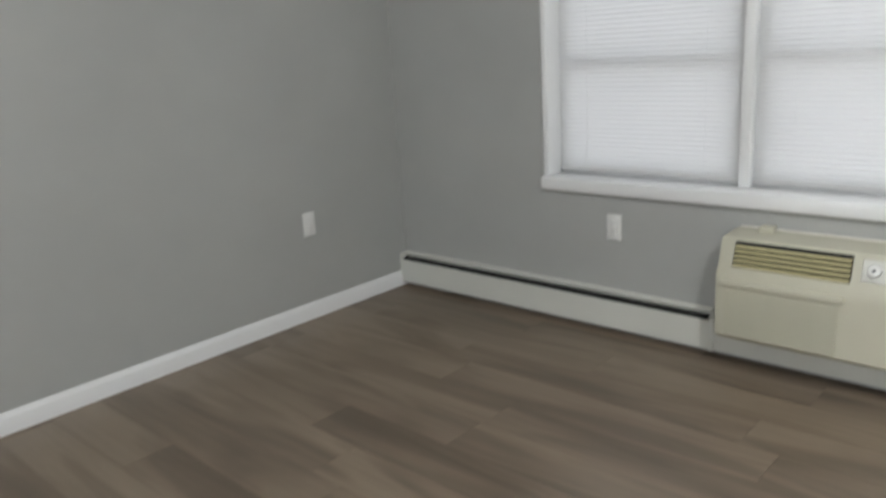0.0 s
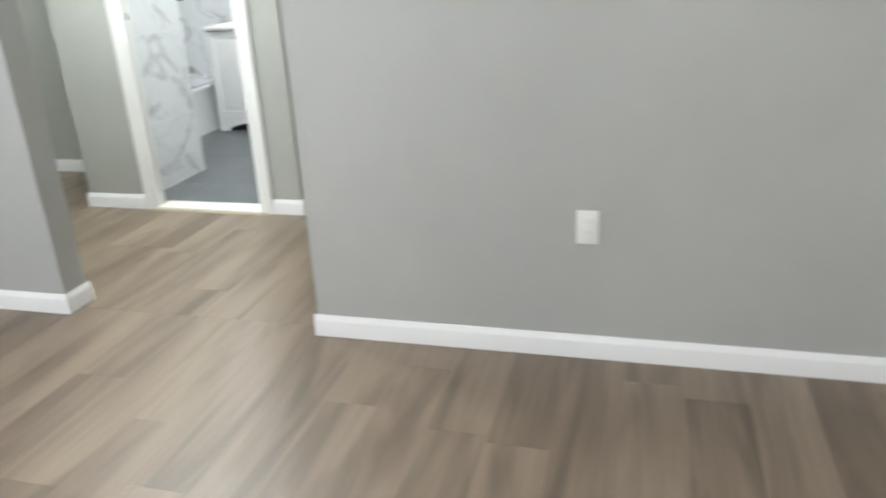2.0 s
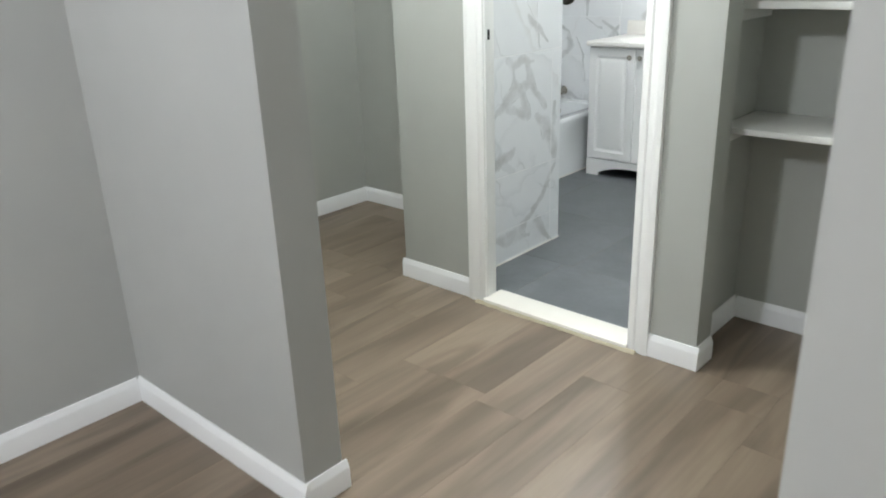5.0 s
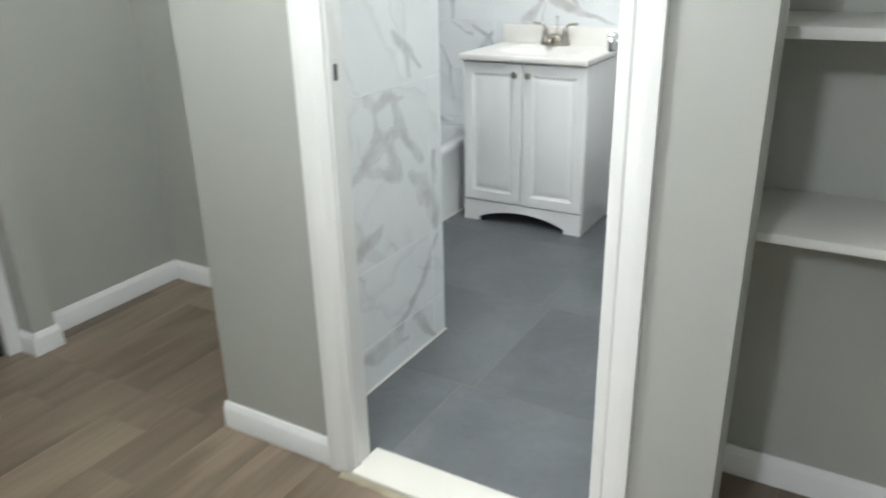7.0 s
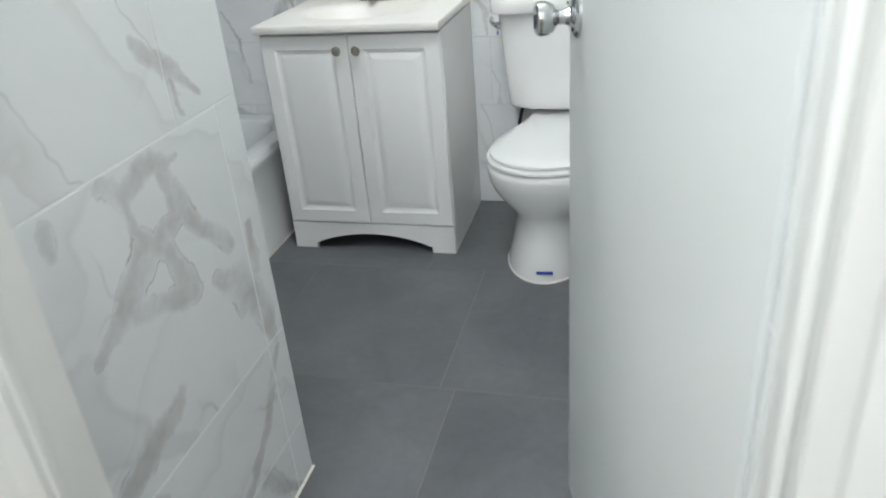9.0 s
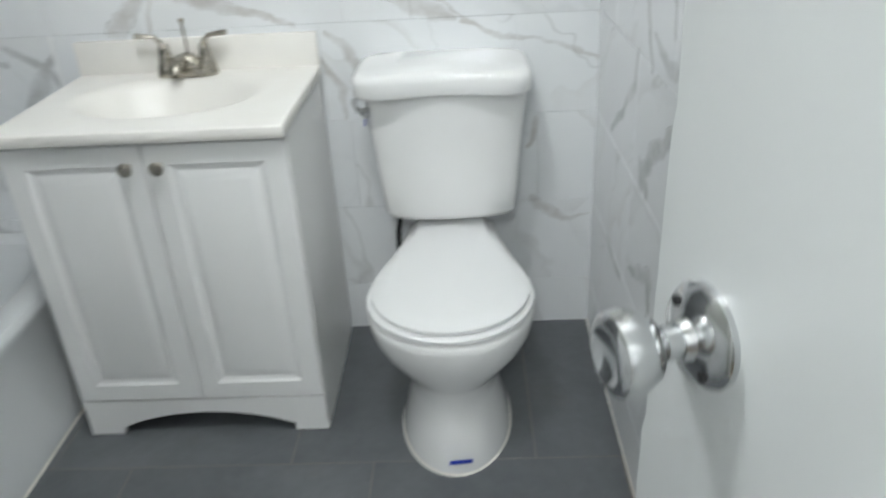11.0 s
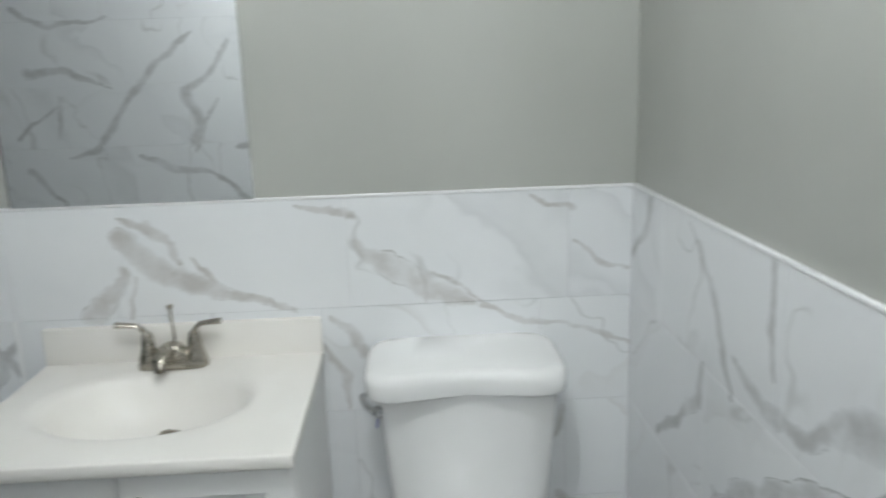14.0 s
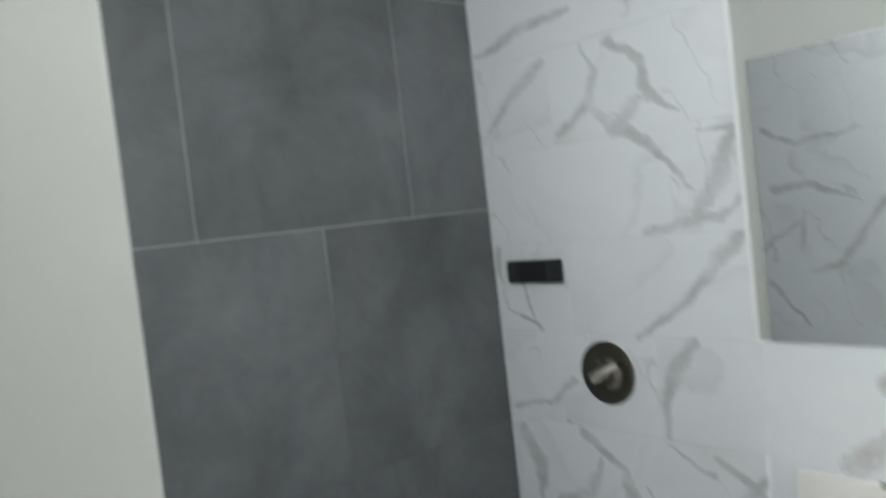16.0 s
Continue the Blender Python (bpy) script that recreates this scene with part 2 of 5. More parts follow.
        rim = n.ramp(total, [(0.0, (0, 0, 0)), (0.05, (1, 1, 1)), (0.14, (0, 0, 0))])
        some = n.ramp(n.noise(wall.outputs[0], 6, 3, 0.6), [(0.50, (0, 0, 0)), (0.60, (0.75, 0.75, 0.75))])
        c = n.mix(n.math('MULTIPLY', rim, some), c, tuple(v * 0.72 for v in tone))
    n.base(c)
    n.rough(n.noise(v1, 20, 2), 0.10, 0.17)
    return m


# the large veins of the tiles on each wall: along the wall and up
TUB_HIGH = (
    ((-4.197, 2.007, 0.008), (-4.011, 2.058, 0.018), (-3.852, 2.060, 0.010)),
    ((-4.179, 1.779, 0.006), (-4.068, 1.882, 0.018), (-3.951, 1.943, 0.014)),
    ((-3.819, 1.957, 0.004), (-3.783, 1.891, 0.010), (-3.810, 1.817, 0.016), (-3.924, 1.739, 0.012)),
    ((-3.741, 1.952, 0.012), (-3.659, 1.877, 0.014), (-3.644, 1.799, 0.020), (-3.558, 1.749, 0.004)),
    ((-3.804, 1.794, 0.012), (-3.734, 1.731, 0.022), (-3.669, 1.790, 0.012)),
    ((-3.711, 1.713, 0.014), (-3.623, 1.645, 0.010), (-3.535, 1.561, 0.003)),
    ((-3.514, 1.696, 0.003), (-3.432, 1.695, 0.008)),
    ((-3.434, 1.676, 0.012), (-3.476, 1.593, 0.026), (-3.542, 1.495, 0.016)),
    ((-3.418, 1.555, 0.004), (-3.494, 1.485, 0.012), (-3.682, 1.474, 0.014)),
)
TUB_MID = (
    ((-4.196, 1.486, 0.006), (-4.056, 1.526, 0.010), (-3.937, 1.572, 0.018), (-3.848, 1.522, 0.004)),
    ((-4.001, 1.538, 0.010), (-3.992, 1.459, 0.003)),
    ((-3.442, 1.443, 0.022), (-3.521, 1.362, 0.016), (-3.619, 1.267, 0.010), (-3.723, 1.195, 0.010)),
    ((-4.191, 1.443, 0.010), (-4.183, 1.264, 0.004), (-4.059, 1.201, 0.008)),
    ((-4.102, 1.357, 0.008), (-4.088, 1.225, 0.004)),
    ((-4.186, 0.960, 0.008), (-4.033, 1.014, 0.010), (-3.952, 1.063, 0.014)),
    ((-3.568, 1.186, 0.010), (-3.652, 1.111, 0.022), (-3.673, 0.951, 0.008)),
    ((-3.991, 0.946, 0.012), (-3.912, 0.877, 0.016), (-3.816, 0.839, 0.012), (-3.772, 0.769, 0.018)),
)
TUB_LOW = (
    ((-4.163, 0.898, 0.020), (-4.118, 0.808, 0.030), (-4.122, 0.708, 0.010)),
    ((-3.948, 0.926, 0.010), (-3.819, 0.835, 0.014), (-3.799, 0.752, 0.022), (-3.867, 0.661, 0.012)),
    ((-3.893, 0.858, 0.006), (-3.936, 0.762, 0.018), (-4.054, 0.711, 0.012)),
    ((-4.035, 0.658, 0.005), (-3.934, 0.549, 0.016), (-3.847, 0.432, 0.010), (-3.785, 0.354, 0.014)),
    ((-3.759, 0.804, 0.006), (-3.689, 0.691, 0.006), (-3.676, 0.524, 0.008)),
    ((-3.678, 0.927, 0.004), (-3.559, 0.870, 0.010)),
    ((-3.550, 0.920, 0.010), (-3.478, 0.860, 0.018), (-3.430, 0.816, 0.008)),
    ((-3.409, 0.899, 0.006), (-3.494, 0.814, 0.022), (-3.553, 0.717, 0.006)),
    ((-3.811, 0.419, 0.018), (-3.689, 0.362, 0.012)),
)
BACK_WEST = (
    ((-3.167, 1.175, 0.004), (-3.101, 1.150, 0.012), (-3.054, 1.112, 0.010), (-3.034, 1.064, 0.004)),
    ((-3.163, 1.129, 0.024), (-3.086, 1.059, 0.030), (-2.964, 0.990, 0.018), (-2.783, 0.937, 0.006)),
    ((-3.012, 1.073, 0.003), (-2.957, 0.996, 0.008)),
    ((-3.160, 1.045, 0.014), (-3.243, 0.946, 0.020)),
    ((-3.138, 1.033, 0.005), (-3.163, 0.937, 0.004)),
    ((-2.772, 1.187, 0.004), (-2.707, 1.168, 0.012), (-2.648, 1.156, 0.012)),
    ((-2.703, 0.914, 0.008), (-2.670, 0.883, 0.016), (-2.627, 0.823, 0.014)),
    ((-2.722, 0.853, 0.005), (-2.681, 0.770, 0.012), (-2.671, 0.681, 0.004)),
)
BACK_EAST = (
    ((-2.639, 1.092, 0.010), (-2.568, 1.047, 0.026), (-2.476, 0.985, 0.030), (-2.373, 0.938, 0.010)),
    ((-2.448, 1.015, 0.004), (-2.340, 0.929, 0.004)),
    ((-2.229, 1.187, 0.005), (-2.136, 1.144, 0.008)),
    ((-2.137, 1.074, 0.003), (-2.066, 1.025, 0.008), (-1.998, 1.005, 0.003)),
    ((-2.354, 0.930, 0.005), (-2.248, 0.879, 0.008), (-2.158, 0.883, 0.005), (-2.055, 0.836, 0.010), (-1.994, 0.810, 0.003)),
    ((-2.163, 0.423, 0.010), (-2.075, 0.360, 0.010), (-1.995, 0.367, 0.004)),
    ((-2.157, 0.660, 0.010), (-2.181, 0.577, 0.006)),
)
SIDE_HIGH = (
    ((2.247, 1.189, 0.012), (2.272, 1.126, 0.014), (2.416, 1.007, 0.005)),
    ((2.024, 1.186, 0.004), (1.923, 1.102, 0.009), (1.868, 1.016, 0.012), (1.817, 0.936, 0.006)),
    ((1.703, 1.190, 0.008), (1.696, 1.099, 0.010), (1.679, 1.022, 0.003)),
    ((1.826, 1.018, 0.004), (1.697, 0.969, 0.016), (1.572, 0.983, 0.014)),
    ((1.573, 0.985, 0.014), (1.456, 1.052, 0.030), (1.376, 1.066, 0.026), (1.322, 1.034, 0.020), (1.296, 0.989, 0.006)),
    ((1.209, 1.200, 0.012), (1.169, 1.187, 0.012), (1.154, 1.161, 0.005)),
    ((1.149, 1.163, 0.016), (1.112, 1.138, 0.022), (1.074, 1.093, 0.010)),
)
SIDE_LOW = (
    ((1.937, 0.934, 0.008), (1.954, 0.864, 0.014), (2.170, 0.701, 0.010)),
    ((1.861, 0.739, 0.005), (1.784, 0.703, 0.016)),
    ((1.844, 0.712, 0.022), (1.687, 0.836, 0.022), (1.555, 0.914, 0.024), (1.453, 0.933, 0.026), (1.393, 0.933, 0.006)),
    ((1.508, 0.906, 0.006), (1.426, 0.910, 0.016)),
    ((1.463, 0.945, 0.004), (1.406, 1.007, 0.006)),
    ((1.352, 0.874, 0.004), (1.331, 0.816, 0.022), (1.293, 0.790, 0.018), (1.249, 0.758, 0.014)),
    ((2.154, 0.418, 0.006), (1.970, 0.391, 0.014)),
    ((1.888, 0.470, 0.008), (1.718, 0.543, 0.024), (1.697, 0.430, 0.008)),
    ((2.278, 0.109, 0.010), (2.179, -0.043, 0.012)),
    ((1.869, 0.354, 0.008), (1.848, 0.221, 0.012)),
)
CHASE_HIGH = (
    ((0.559, 1.088, 0.006), (0.620, 1.018, 0.014), (0.697, 0.963, 0.004)),
    ((0.619, 1.031, 0.004), (0.633, 0.938, 0.004)),
    ((0.409, 0.917, 0.010), (0.453, 0.878, 0.012), (0.508, 0.900, 0.014), (0.592, 0.888, 0.004)),
    ((0.455, 0.883, 0.008), (0.444, 0.824, 0.008), (0.489, 0.774, 0.016)),
    ((0.492, 0.781, 0.016), (0.571, 0.805, 0.012), (0.546, 0.877, 0.014)),
    ((0.460, 0.787, 0.024), (0.398, 0.732, 0.022), (0.308, 0.690, 0.008)),
    ((0.569, 0.839, 0.014), (0.616, 0.749, 0.010), (0.678, 0.685, 0.014)),
    ((0.510, 0.764, 0.014), (0.551, 0.666, 0.016), (0.409, 0.701, 0.010)),
    ((0.624, 0.646, 0.012), (0.693, 0.589, 0.028), (0.754, 0.482, 0.022), (0.762, 0.419, 0.010)),
    ((0.765, 0.678, 0.010), (0.759, 0.586, 0.012)),
    ((0.289, 0.901, 0.012), (0.286, 0.874, 0.010)),
)
CHASE_LOW = (
    ((0.440, 0.515, 0.014), (0.342, 0.498, 0.024), (0.262, 0.451, 0.016)),
    ((0.766, 0.386, 0.008), (0.676, 0.272, 0.012), (0.558, 0.165, 0.008)),
    ((0.550, 0.170, 0.010), (0.495, 0.118, 0.024), (0.401, 0.108, 0.020), (0.285, 0.135, 0.008)),
    ((0.622, 0.145, 0.014), (0.685, 0.071, 0.016), (0.763, -0.004, 0.003)),
    ((0.278, 0.404, 0.010), (0.282, 0.319, 0.012)),
    ((0.462, 0.124, 0.006), (0.571, 0.083, 0.004)),
)
END_LOW = (
    ((-3.383, 1.653, 0.008), (-3.525, 1.554, 0.016), (-3.650, 1.415, 0.012), (-3.805, 1.196, 0.018), (-3.930, 1.156, 0.008)),
    ((-4.141, 1.237, 0.008), (-3.965, 1.371, 0.005)),
    ((-3.945, 1.413, 0.010), (-3.968, 1.229, 0.004)),
    ((-4.054, 1.505, 0.018), (-3.904, 1.509, 0.016), (-3.727, 1.446, 0.004)),
    ((-3.229, 1.615, 0.010), (-3.343, 1.476, 0.010), (-3.414, 1.426, 0.022)),
    ((-3.427, 1.413, 0.026), (-3.370, 1.280, 0.018), (-3.413, 1.172, 0.008)),
    ((-3.302, 1.386, 0.006), (-3.422, 1.208, 0.014)),
    ((-3.121, 1.218, 0.018), (-3.232, 1.176, 0.010)),
    ((-3.646, 1.153, 0.006), (-3.497, 1.093, 0.020), (-3.350, 1.084, 0.010), (-3.180, 0.936, 0.014)),
    ((-4.104, 1.116, 0.014), (-3.957, 0.937, 0.006)),
    ((-4.082, 1.755, 0.014), (-3.955, 1.694, 0.012), (-3.719, 1.723, 0.006)),
)
MARBLE_END = marble_material("marble_tile_at_tub_end", END_LOW, False)
MARBLE_BACK = marble_material("marble_tile_behind_vanity", BACK_WEST + BACK_EAST, False, (0.44, 0.415, 0.39))
MARBLE_TUB_HIGH = marble_material("marble_tile_high_over_tub", TUB_HIGH, False)
MARBLE_TUB_MID = marble_material("marble_tile_round_valve", TUB_MID, False)
MARBLE_TUB_LOW = marble_material("marble_tile_low_over_tub", TUB_LOW, False)
MARBLE_SIDE = marble_material("marble_tile_beside_toilet", SIDE_HIGH + SIDE_LOW, True)
MARBLE_CHASE = marble_material("marble_tile_beside_door", CHASE_HIGH + CHASE_LOW, True, (0.45, 0.45, 0.445), 1.7)


def slate_material(name, lo, hi, rough):
    m = material(name, lo, rough)
    n = Net(m)
    v = n.coords((1, 1, 1), 20.0)
    big = n.noise(v, 3.0, 6, 0.62, 0.5)
    c = n.ramp(big, [(0.28, lo), (0.52, tuple((a + b) / 2 for a, b in zip(lo, hi))), (0.75, hi)])
    fine = n.noise(v, 40, 4, 0.6)
    c = n.mix(0.35, c, n.ramp(fine, [(0.3, (0.80, 0.80, 0.80)), (0.7, (1.1, 1.1, 1.1))]), 'MULTIPLY')
    tone = n.ramp(n.node("ObjectInfo").outputs["Random"], [(0.0, (0.89, 0.89, 0.89)), (1.0, (1.04, 1.04, 1.04))])
    c = n.mix(1.0, c, tone, 'MULTIPLY')
    rust = n.ramp(n.noise(v, 6, 5, 0.65), [(0.60, (0, 0, 0)), (0.75, (1, 1, 1))])
    c = n.mix(n.math('MULTIPLY', rust, 0.22), c, (0.13, 0.105, 0.085))
    n.base(c)
    n.rough(big, rough - 0.08, rough + 0.1)
    n.bump(fine, 0.12, 0.001)
    return m


DARKTILE = slate_material("dark_grey_slate_tile", (0.066, 0.071, 0.074), (0.165, 0.173, 0.178), 0.38)
FLOORTILE = slate_material("grey_slate_floor_tile", (0.092, 0.100, 0.108), (0.165, 0.175, 0.185), 0.40)
TRIMGREY = paint("pale_grey_edge_paint", (0.47, 0.47, 0.44), 0.45, 0.05, 0.2)
GROUT = paint("light_grout", (0.86, 0.865, 0.865), 0.8, 0.06, 0.2)
# grey that paints the shade in the outlet slots
SLOT_SHADE = paint("slot_shade_grey", (0.30, 0.31, 0.31), 0.8, 0.1, 0.2)


def graded_grout():
    """Pale grout that turns darker over the lower courses, with an uneven edge."""
    m = material("graded_grey_grout", (0.30, 0.31, 0.31), 0.8)
    n = Net(m)
    pos = n.node("SeparateXYZ")
    n.link(n.node("NewGeometry").outputs["Position"], pos.inputs[0])
    edge = n.math('ADD', pos.outputs[2], n.math('MULTIPLY', n.noise(n.coords(), 3.0, 3), 0.25))
    n.base(n.ramp(n.math('SUBTRACT', edge, 1.0), [(0.42, (0.105, 0.112, 0.116)), (0.60, (0.33, 0.34, 0.34))]))
    return m


GROUT_GRADED = graded_grout()
GROUT_FLOOR = paint("brown_floor_grout", (0.245, 0.215, 0.185), 0.85, 0.15, 0.2)


def blind_material():
    m = material("white_blind_vinyl", (0.78, 0.78, 0.78), 0.45)
    n = Net(m)
    tr = n.node("BsdfTranslucent")
    tr.inputs["Color"].default_value = (0.8, 0.8, 0.8, 1)
    mx = n.node("MixShader")
    mx.inputs[0].default_value = 0.35
    out = n.t.nodes["Material Output"]
    n.link(n.b.outputs[0], mx.inputs[1])
    n.link(tr.outputs[0], mx.inputs[2])
    n.link(mx.outputs[0], out.inputs["Surface"])
    return m


BLIND = blind_material()


def glow(name, strength, colour=(1, 0.98, 0.95)):
    m = material(name, (0.9, 0.9, 0.9), 0.4)
    b = m.node_tree.nodes["Principled BSDF"]
    b.inputs["Emission Color"].default_value = (*colour, 1)
    b.inputs["Emission Strength"].default_value = strength
    return m


GLOBE = glow("frosted_lamp_glass", 8.0)
BATH_GLOBE = glow("bright_bathroom_lamp_glass", 66.0, (0.94, 0.98, 1.0))


# ---- mesh helpers ----
ORIGIN = {}


def finish(bm, name, mat, smooth=None):
    bmesh.ops.recalc_face_normals(bm, faces=bm.faces)
    me = bpy.data.meshes.new(name)
    bm.to_mesh(me)
    bm.free()
    me.materials.append(mat)
    if smooth is not None:
        for p in me.polygons:
            p.use_smooth = True
        me.set_sharp_from_angle(angle=radians(smooth))
    return me


def structure(name, bm, mat, label, category, smooth=None):
    return tagged(new(name, finish(bm, name, mat, smooth)), label, category, kind="structure")


def thing(name, at, label, category, group=""):
    ob = new(name)
    ob.location = at
    ob.empty_display_size = 0.05
    ORIGIN[ob.name] = Vector(at)
    return tagged(ob, label, category, group)


def part(name, bm, mat, parent, label="", smooth=35):
    """A mesh in world coordinates, hung under a thing or under a part of one."""
    o = ORIGIN.get(parent.name, Vector())
    bmesh.ops.translate(bm, vec=-o, verts=bm.verts)
    ob = new(name, finish(bm, name, mat, smooth))
    ob.parent = parent
    ORIGIN[ob.name] = o
    return tagged(ob, label)


def box(x0, x1, y0, y1, z0, z1, bevel=0.0, bm=None, seg=2):
    bm = bm or bmesh.new()
    xs, ys, zs = sorted((x0, x1)), sorted((y0, y1)), sorted((z0, z1))
    vs = [bm.verts.new((x, y, z)) for z in zs for y in ys for x in xs]
    fs = [bm.faces.new([vs[i] for i in q]) for q in
          ((0, 2, 3, 1), (4, 5, 7, 6), (0, 1, 5, 4), (1, 3, 7, 5), (3, 2, 6, 7), (2, 0, 4, 6))]
    if bevel:
        es = {e for f in fs for e in f.edges}
        bmesh.ops.bevel(bm, geom=list(es), offset=bevel, segments=seg, affect='EDGES', profile=0.5)
    return bm


def boxes(*dims):
    bm = bmesh.new()
    for d in dims:
        box(*d, bm=bm)
    return bm


def loft(rings, bm=None, cap0=True, cap1=True):
    """Skin a list of closed rings with the same number of points."""
    bm = bm or bmesh.new()
    vr = [[bm.verts.new(p) for p in r] for r in rings]
    n = len(vr[0])
    for a, b in zip(vr, vr[1:]):
        for i in range(n):
            bm.faces.new((a[i], a[(i + 1) % n], b[(i + 1) % n], b[i]))
    if cap0:
        bm.faces.new(vr[0][::-1])
    if cap1:
        bm.faces.new(vr[-1])
    return bm


def lathe(centre, axis, profile, n=28, bm=None):
    """Turn (radius, along) pairs about an axis."""
    axis = Vector(axis).normalized()
    u = axis.orthogonal().normalized()
    w = axis.cross(u)
    c = Vector(centre)
    rings = []
    for r, a in profile:
        r = max(r, 1e-4)
        rings.append([c + axis * a + (u * math.cos(2 * math.pi * i / n) + w * math.sin(2 * math.pi * i / n)) * r for i in range(n)])
    return loft(rings, bm)


def tube(path, radii, n=14, bm=None, flat=1.0):
    pts = [Vector(p) for p in path]
    if not isinstance(radii, (list, tuple)):
        radii = [radii] * len(pts)
    rings = []
    up = Vector((0.02, 0.03, 1))
    for i, p in enumerate(pts):
        d = (pts[min(i + 1, len(pts) - 1)] - pts[max(i - 1, 0)]).normalized()
        u = d.cross(up)
        if u.length < 0.1:
            u = d.cross(Vector((1, 0.1, 0)))
        u.normalize()
        w = u.cross(d)
        rings.append([p + (u * math.cos(2 * math.pi * k / n) + w * flat * math.sin(2 * math.pi * k / n)) * radii[i] for k in range(n)])
    return loft(rings, bm)


def extrude_poly(poly, vec, bm=None):
    v = Vector(vec)
    return loft([[Vector(p) for p in poly], [Vector(p) + v for p in poly]], bm)


def shared(name, mesh, parent, loc, rz=0.0):
    ob = new(name, mesh)
    ob.parent = parent
    ob.location = loc
    ob.rotation_euler[2] = rz
    return ob


# ---- plan ----
XW = 3.220            # window wall
XL = -3.060           # left wall of the room
YA = -1.281           # room face of the wall with the opening
YH = -1.158           # hall face of it
AEND, STUB = -1.091, -2.199   # the opening
YB = 0.0              # hall face of the bathroom wall
JB = 0.066            # back of it at the latch side
XC, YC = -1.812, 0.485        # closet side and back
XR = -4.107           # side wall of the hall recess
XWC = -3.097          # corner of the bathroom wall at the recess
XD0, XD1 = -2.640, -1.987     # bathroom door opening
XP = -1.744           # end of the bathroom wall at the closet
BX = -2.835            # tiled chase, face to the door way
FY = 0.818            # chase, face to the tub
BFAR = 2.398          # far bathroom wall, tile face
BR = -1.991           # right bathroom wall, tile face
BL = -4.216           # left bathroom wall, tile face
TUBX = -3.428         # tub apron
WZ = 1.201            # top of the wainscot
CZ = 2.42             # ceiling
YBACK = -6.0
TH = 0.010            # tile thickness

# ---- walls, floors, ceiling ----
wall_opening = structure("wall_north", boxes((AEND, XW + 0.15, YA, YH, 0, CZ)), WALL,
                         "smooth grey painted wall beside the hall opening", "wall")
structure("wall_stub", boxes((XL - 0.12, STUB, YA, YH, 0, CZ)), WALL, "short grey painted wall stub beside the hall opening", "wall")
structure("wall_west", boxes((XL - 0.12, XL, YBACK, YA, 0, CZ)), WALL, "grey painted side wall of the living room", "wall")
structure("wall_south", boxes((XL - 0.12, XW + 0.15, YBACK - 0.12, YBACK, 0, CZ)), WALL, "plain grey painted back wall of the room", "wall")
WY0, WY1, WZ0, WZ1 = -3.93, -2.245, 0.668, 2.00
structure("wall_east", boxes((XW, XW + 0.15, YBACK, WY0 - 0.03, 0, CZ), (XW, XW + 0.15, WY1 + 0.03, YA, 0, CZ),
                             (XW, XW + 0.15, WY0 - 0.03, WY1 + 0.03, 0, WZ0 - 0.064), (XW, XW + 0.15, WY0 - 0.03, WY1 + 0.03, WZ1 + 0.03, CZ)),
          WALL, "grey painted wall with the window opening", "wall")
# hall
structure("wall_hall_west", boxes((-4.30, XR, 0.062, 0.78, 0, CZ)), HALL_WALL, "grey painted side wall of the hall recess", "wall")
structure("pilaster", boxes((-4.30, -4.012, -0.022, 0.062, 0, CZ)), HALL_WALL, "shallow grey painted pilaster beside the entry door", "wall")
structure("wall_entry_south", boxes((-4.30, -4.075, -1.158, -1.02, 0, CZ)), HALL_WALL, "grey painted wall beside the entry door", "wall")
structure("wall_entry_head", boxes((-4.30, -4.075, -1.02, -0.022, 2.08, CZ)), HALL_WALL, "grey painted wall above the entry door", "wall")
structure("wall_hall_south", boxes((-4.30, XL - 0.12, YA, YH, 0, CZ)), HALL_WALL, "grey painted south wall of the hall", "wall")
structure("wall_recess", boxes((XR, XWC, 0.69, 0.78, 0, CZ)), HALL_WALL, "grey painted back wall of the hall recess", "wall")
structure("wall_bath_front", boxes((XWC, XD0 - 0.02, YB, JB, 0, CZ), (XD1 + 0.02, XP, YB, 0.11, 0, CZ),
                                   (XD0 - 0.02, XD1 + 0.02, YB, 0.11, 2.06, CZ)),
          HALL_WALL, "grey painted wall around the bathroom doorway", "wall")
structure("wall_closet_side", boxes((BR + 0.03, XC, 0.11, 0.56, 0, CZ)), HALL_WALL, "grey painted side wall of the open closet", "wall")
structure("wall_closet_back", boxes((XC, -0.62, YC, 0.64, 0, CZ)), HALL_WALL, "grey painted back wall of the open closet", "wall")
structure("wall_hall_east", boxes((-0.74, -0.62, YH, YC, 0, CZ)), HALL_WALL, "plain grey painted end wall of the hall", "wall")
# bathroom
chase = structure("wall_chase", boxes((XWC, BX - 0.024, JB, 0.78, 0, CZ), (BL - 0.05, BX - 0.024, 0.78, FY - TH - 0.004, 0, CZ)),
                  HALL_WALL, "grey painted chase wall above the marble tile", "wall")
wall_far = structure("wall_bath_far", boxes((BL - 0.15, BR + 0.15, BFAR - 0.006, BFAR + 0.12, 0, CZ)), HALL_WALL,
                     "grey painted bathroom wall above the marble wainscot", "wall")
wall_right = structure("wall_bath_right", boxes((BR + 0.004, BR + 0.03, 0.11, BFAR - 0.006, 0, CZ), (BR + 0.03, BR + 0.15, 0.56, BFAR - 0.006, 0, CZ)), HALL_WALL,
                       "grey painted bathroom side wall above the wainscot", "wall")
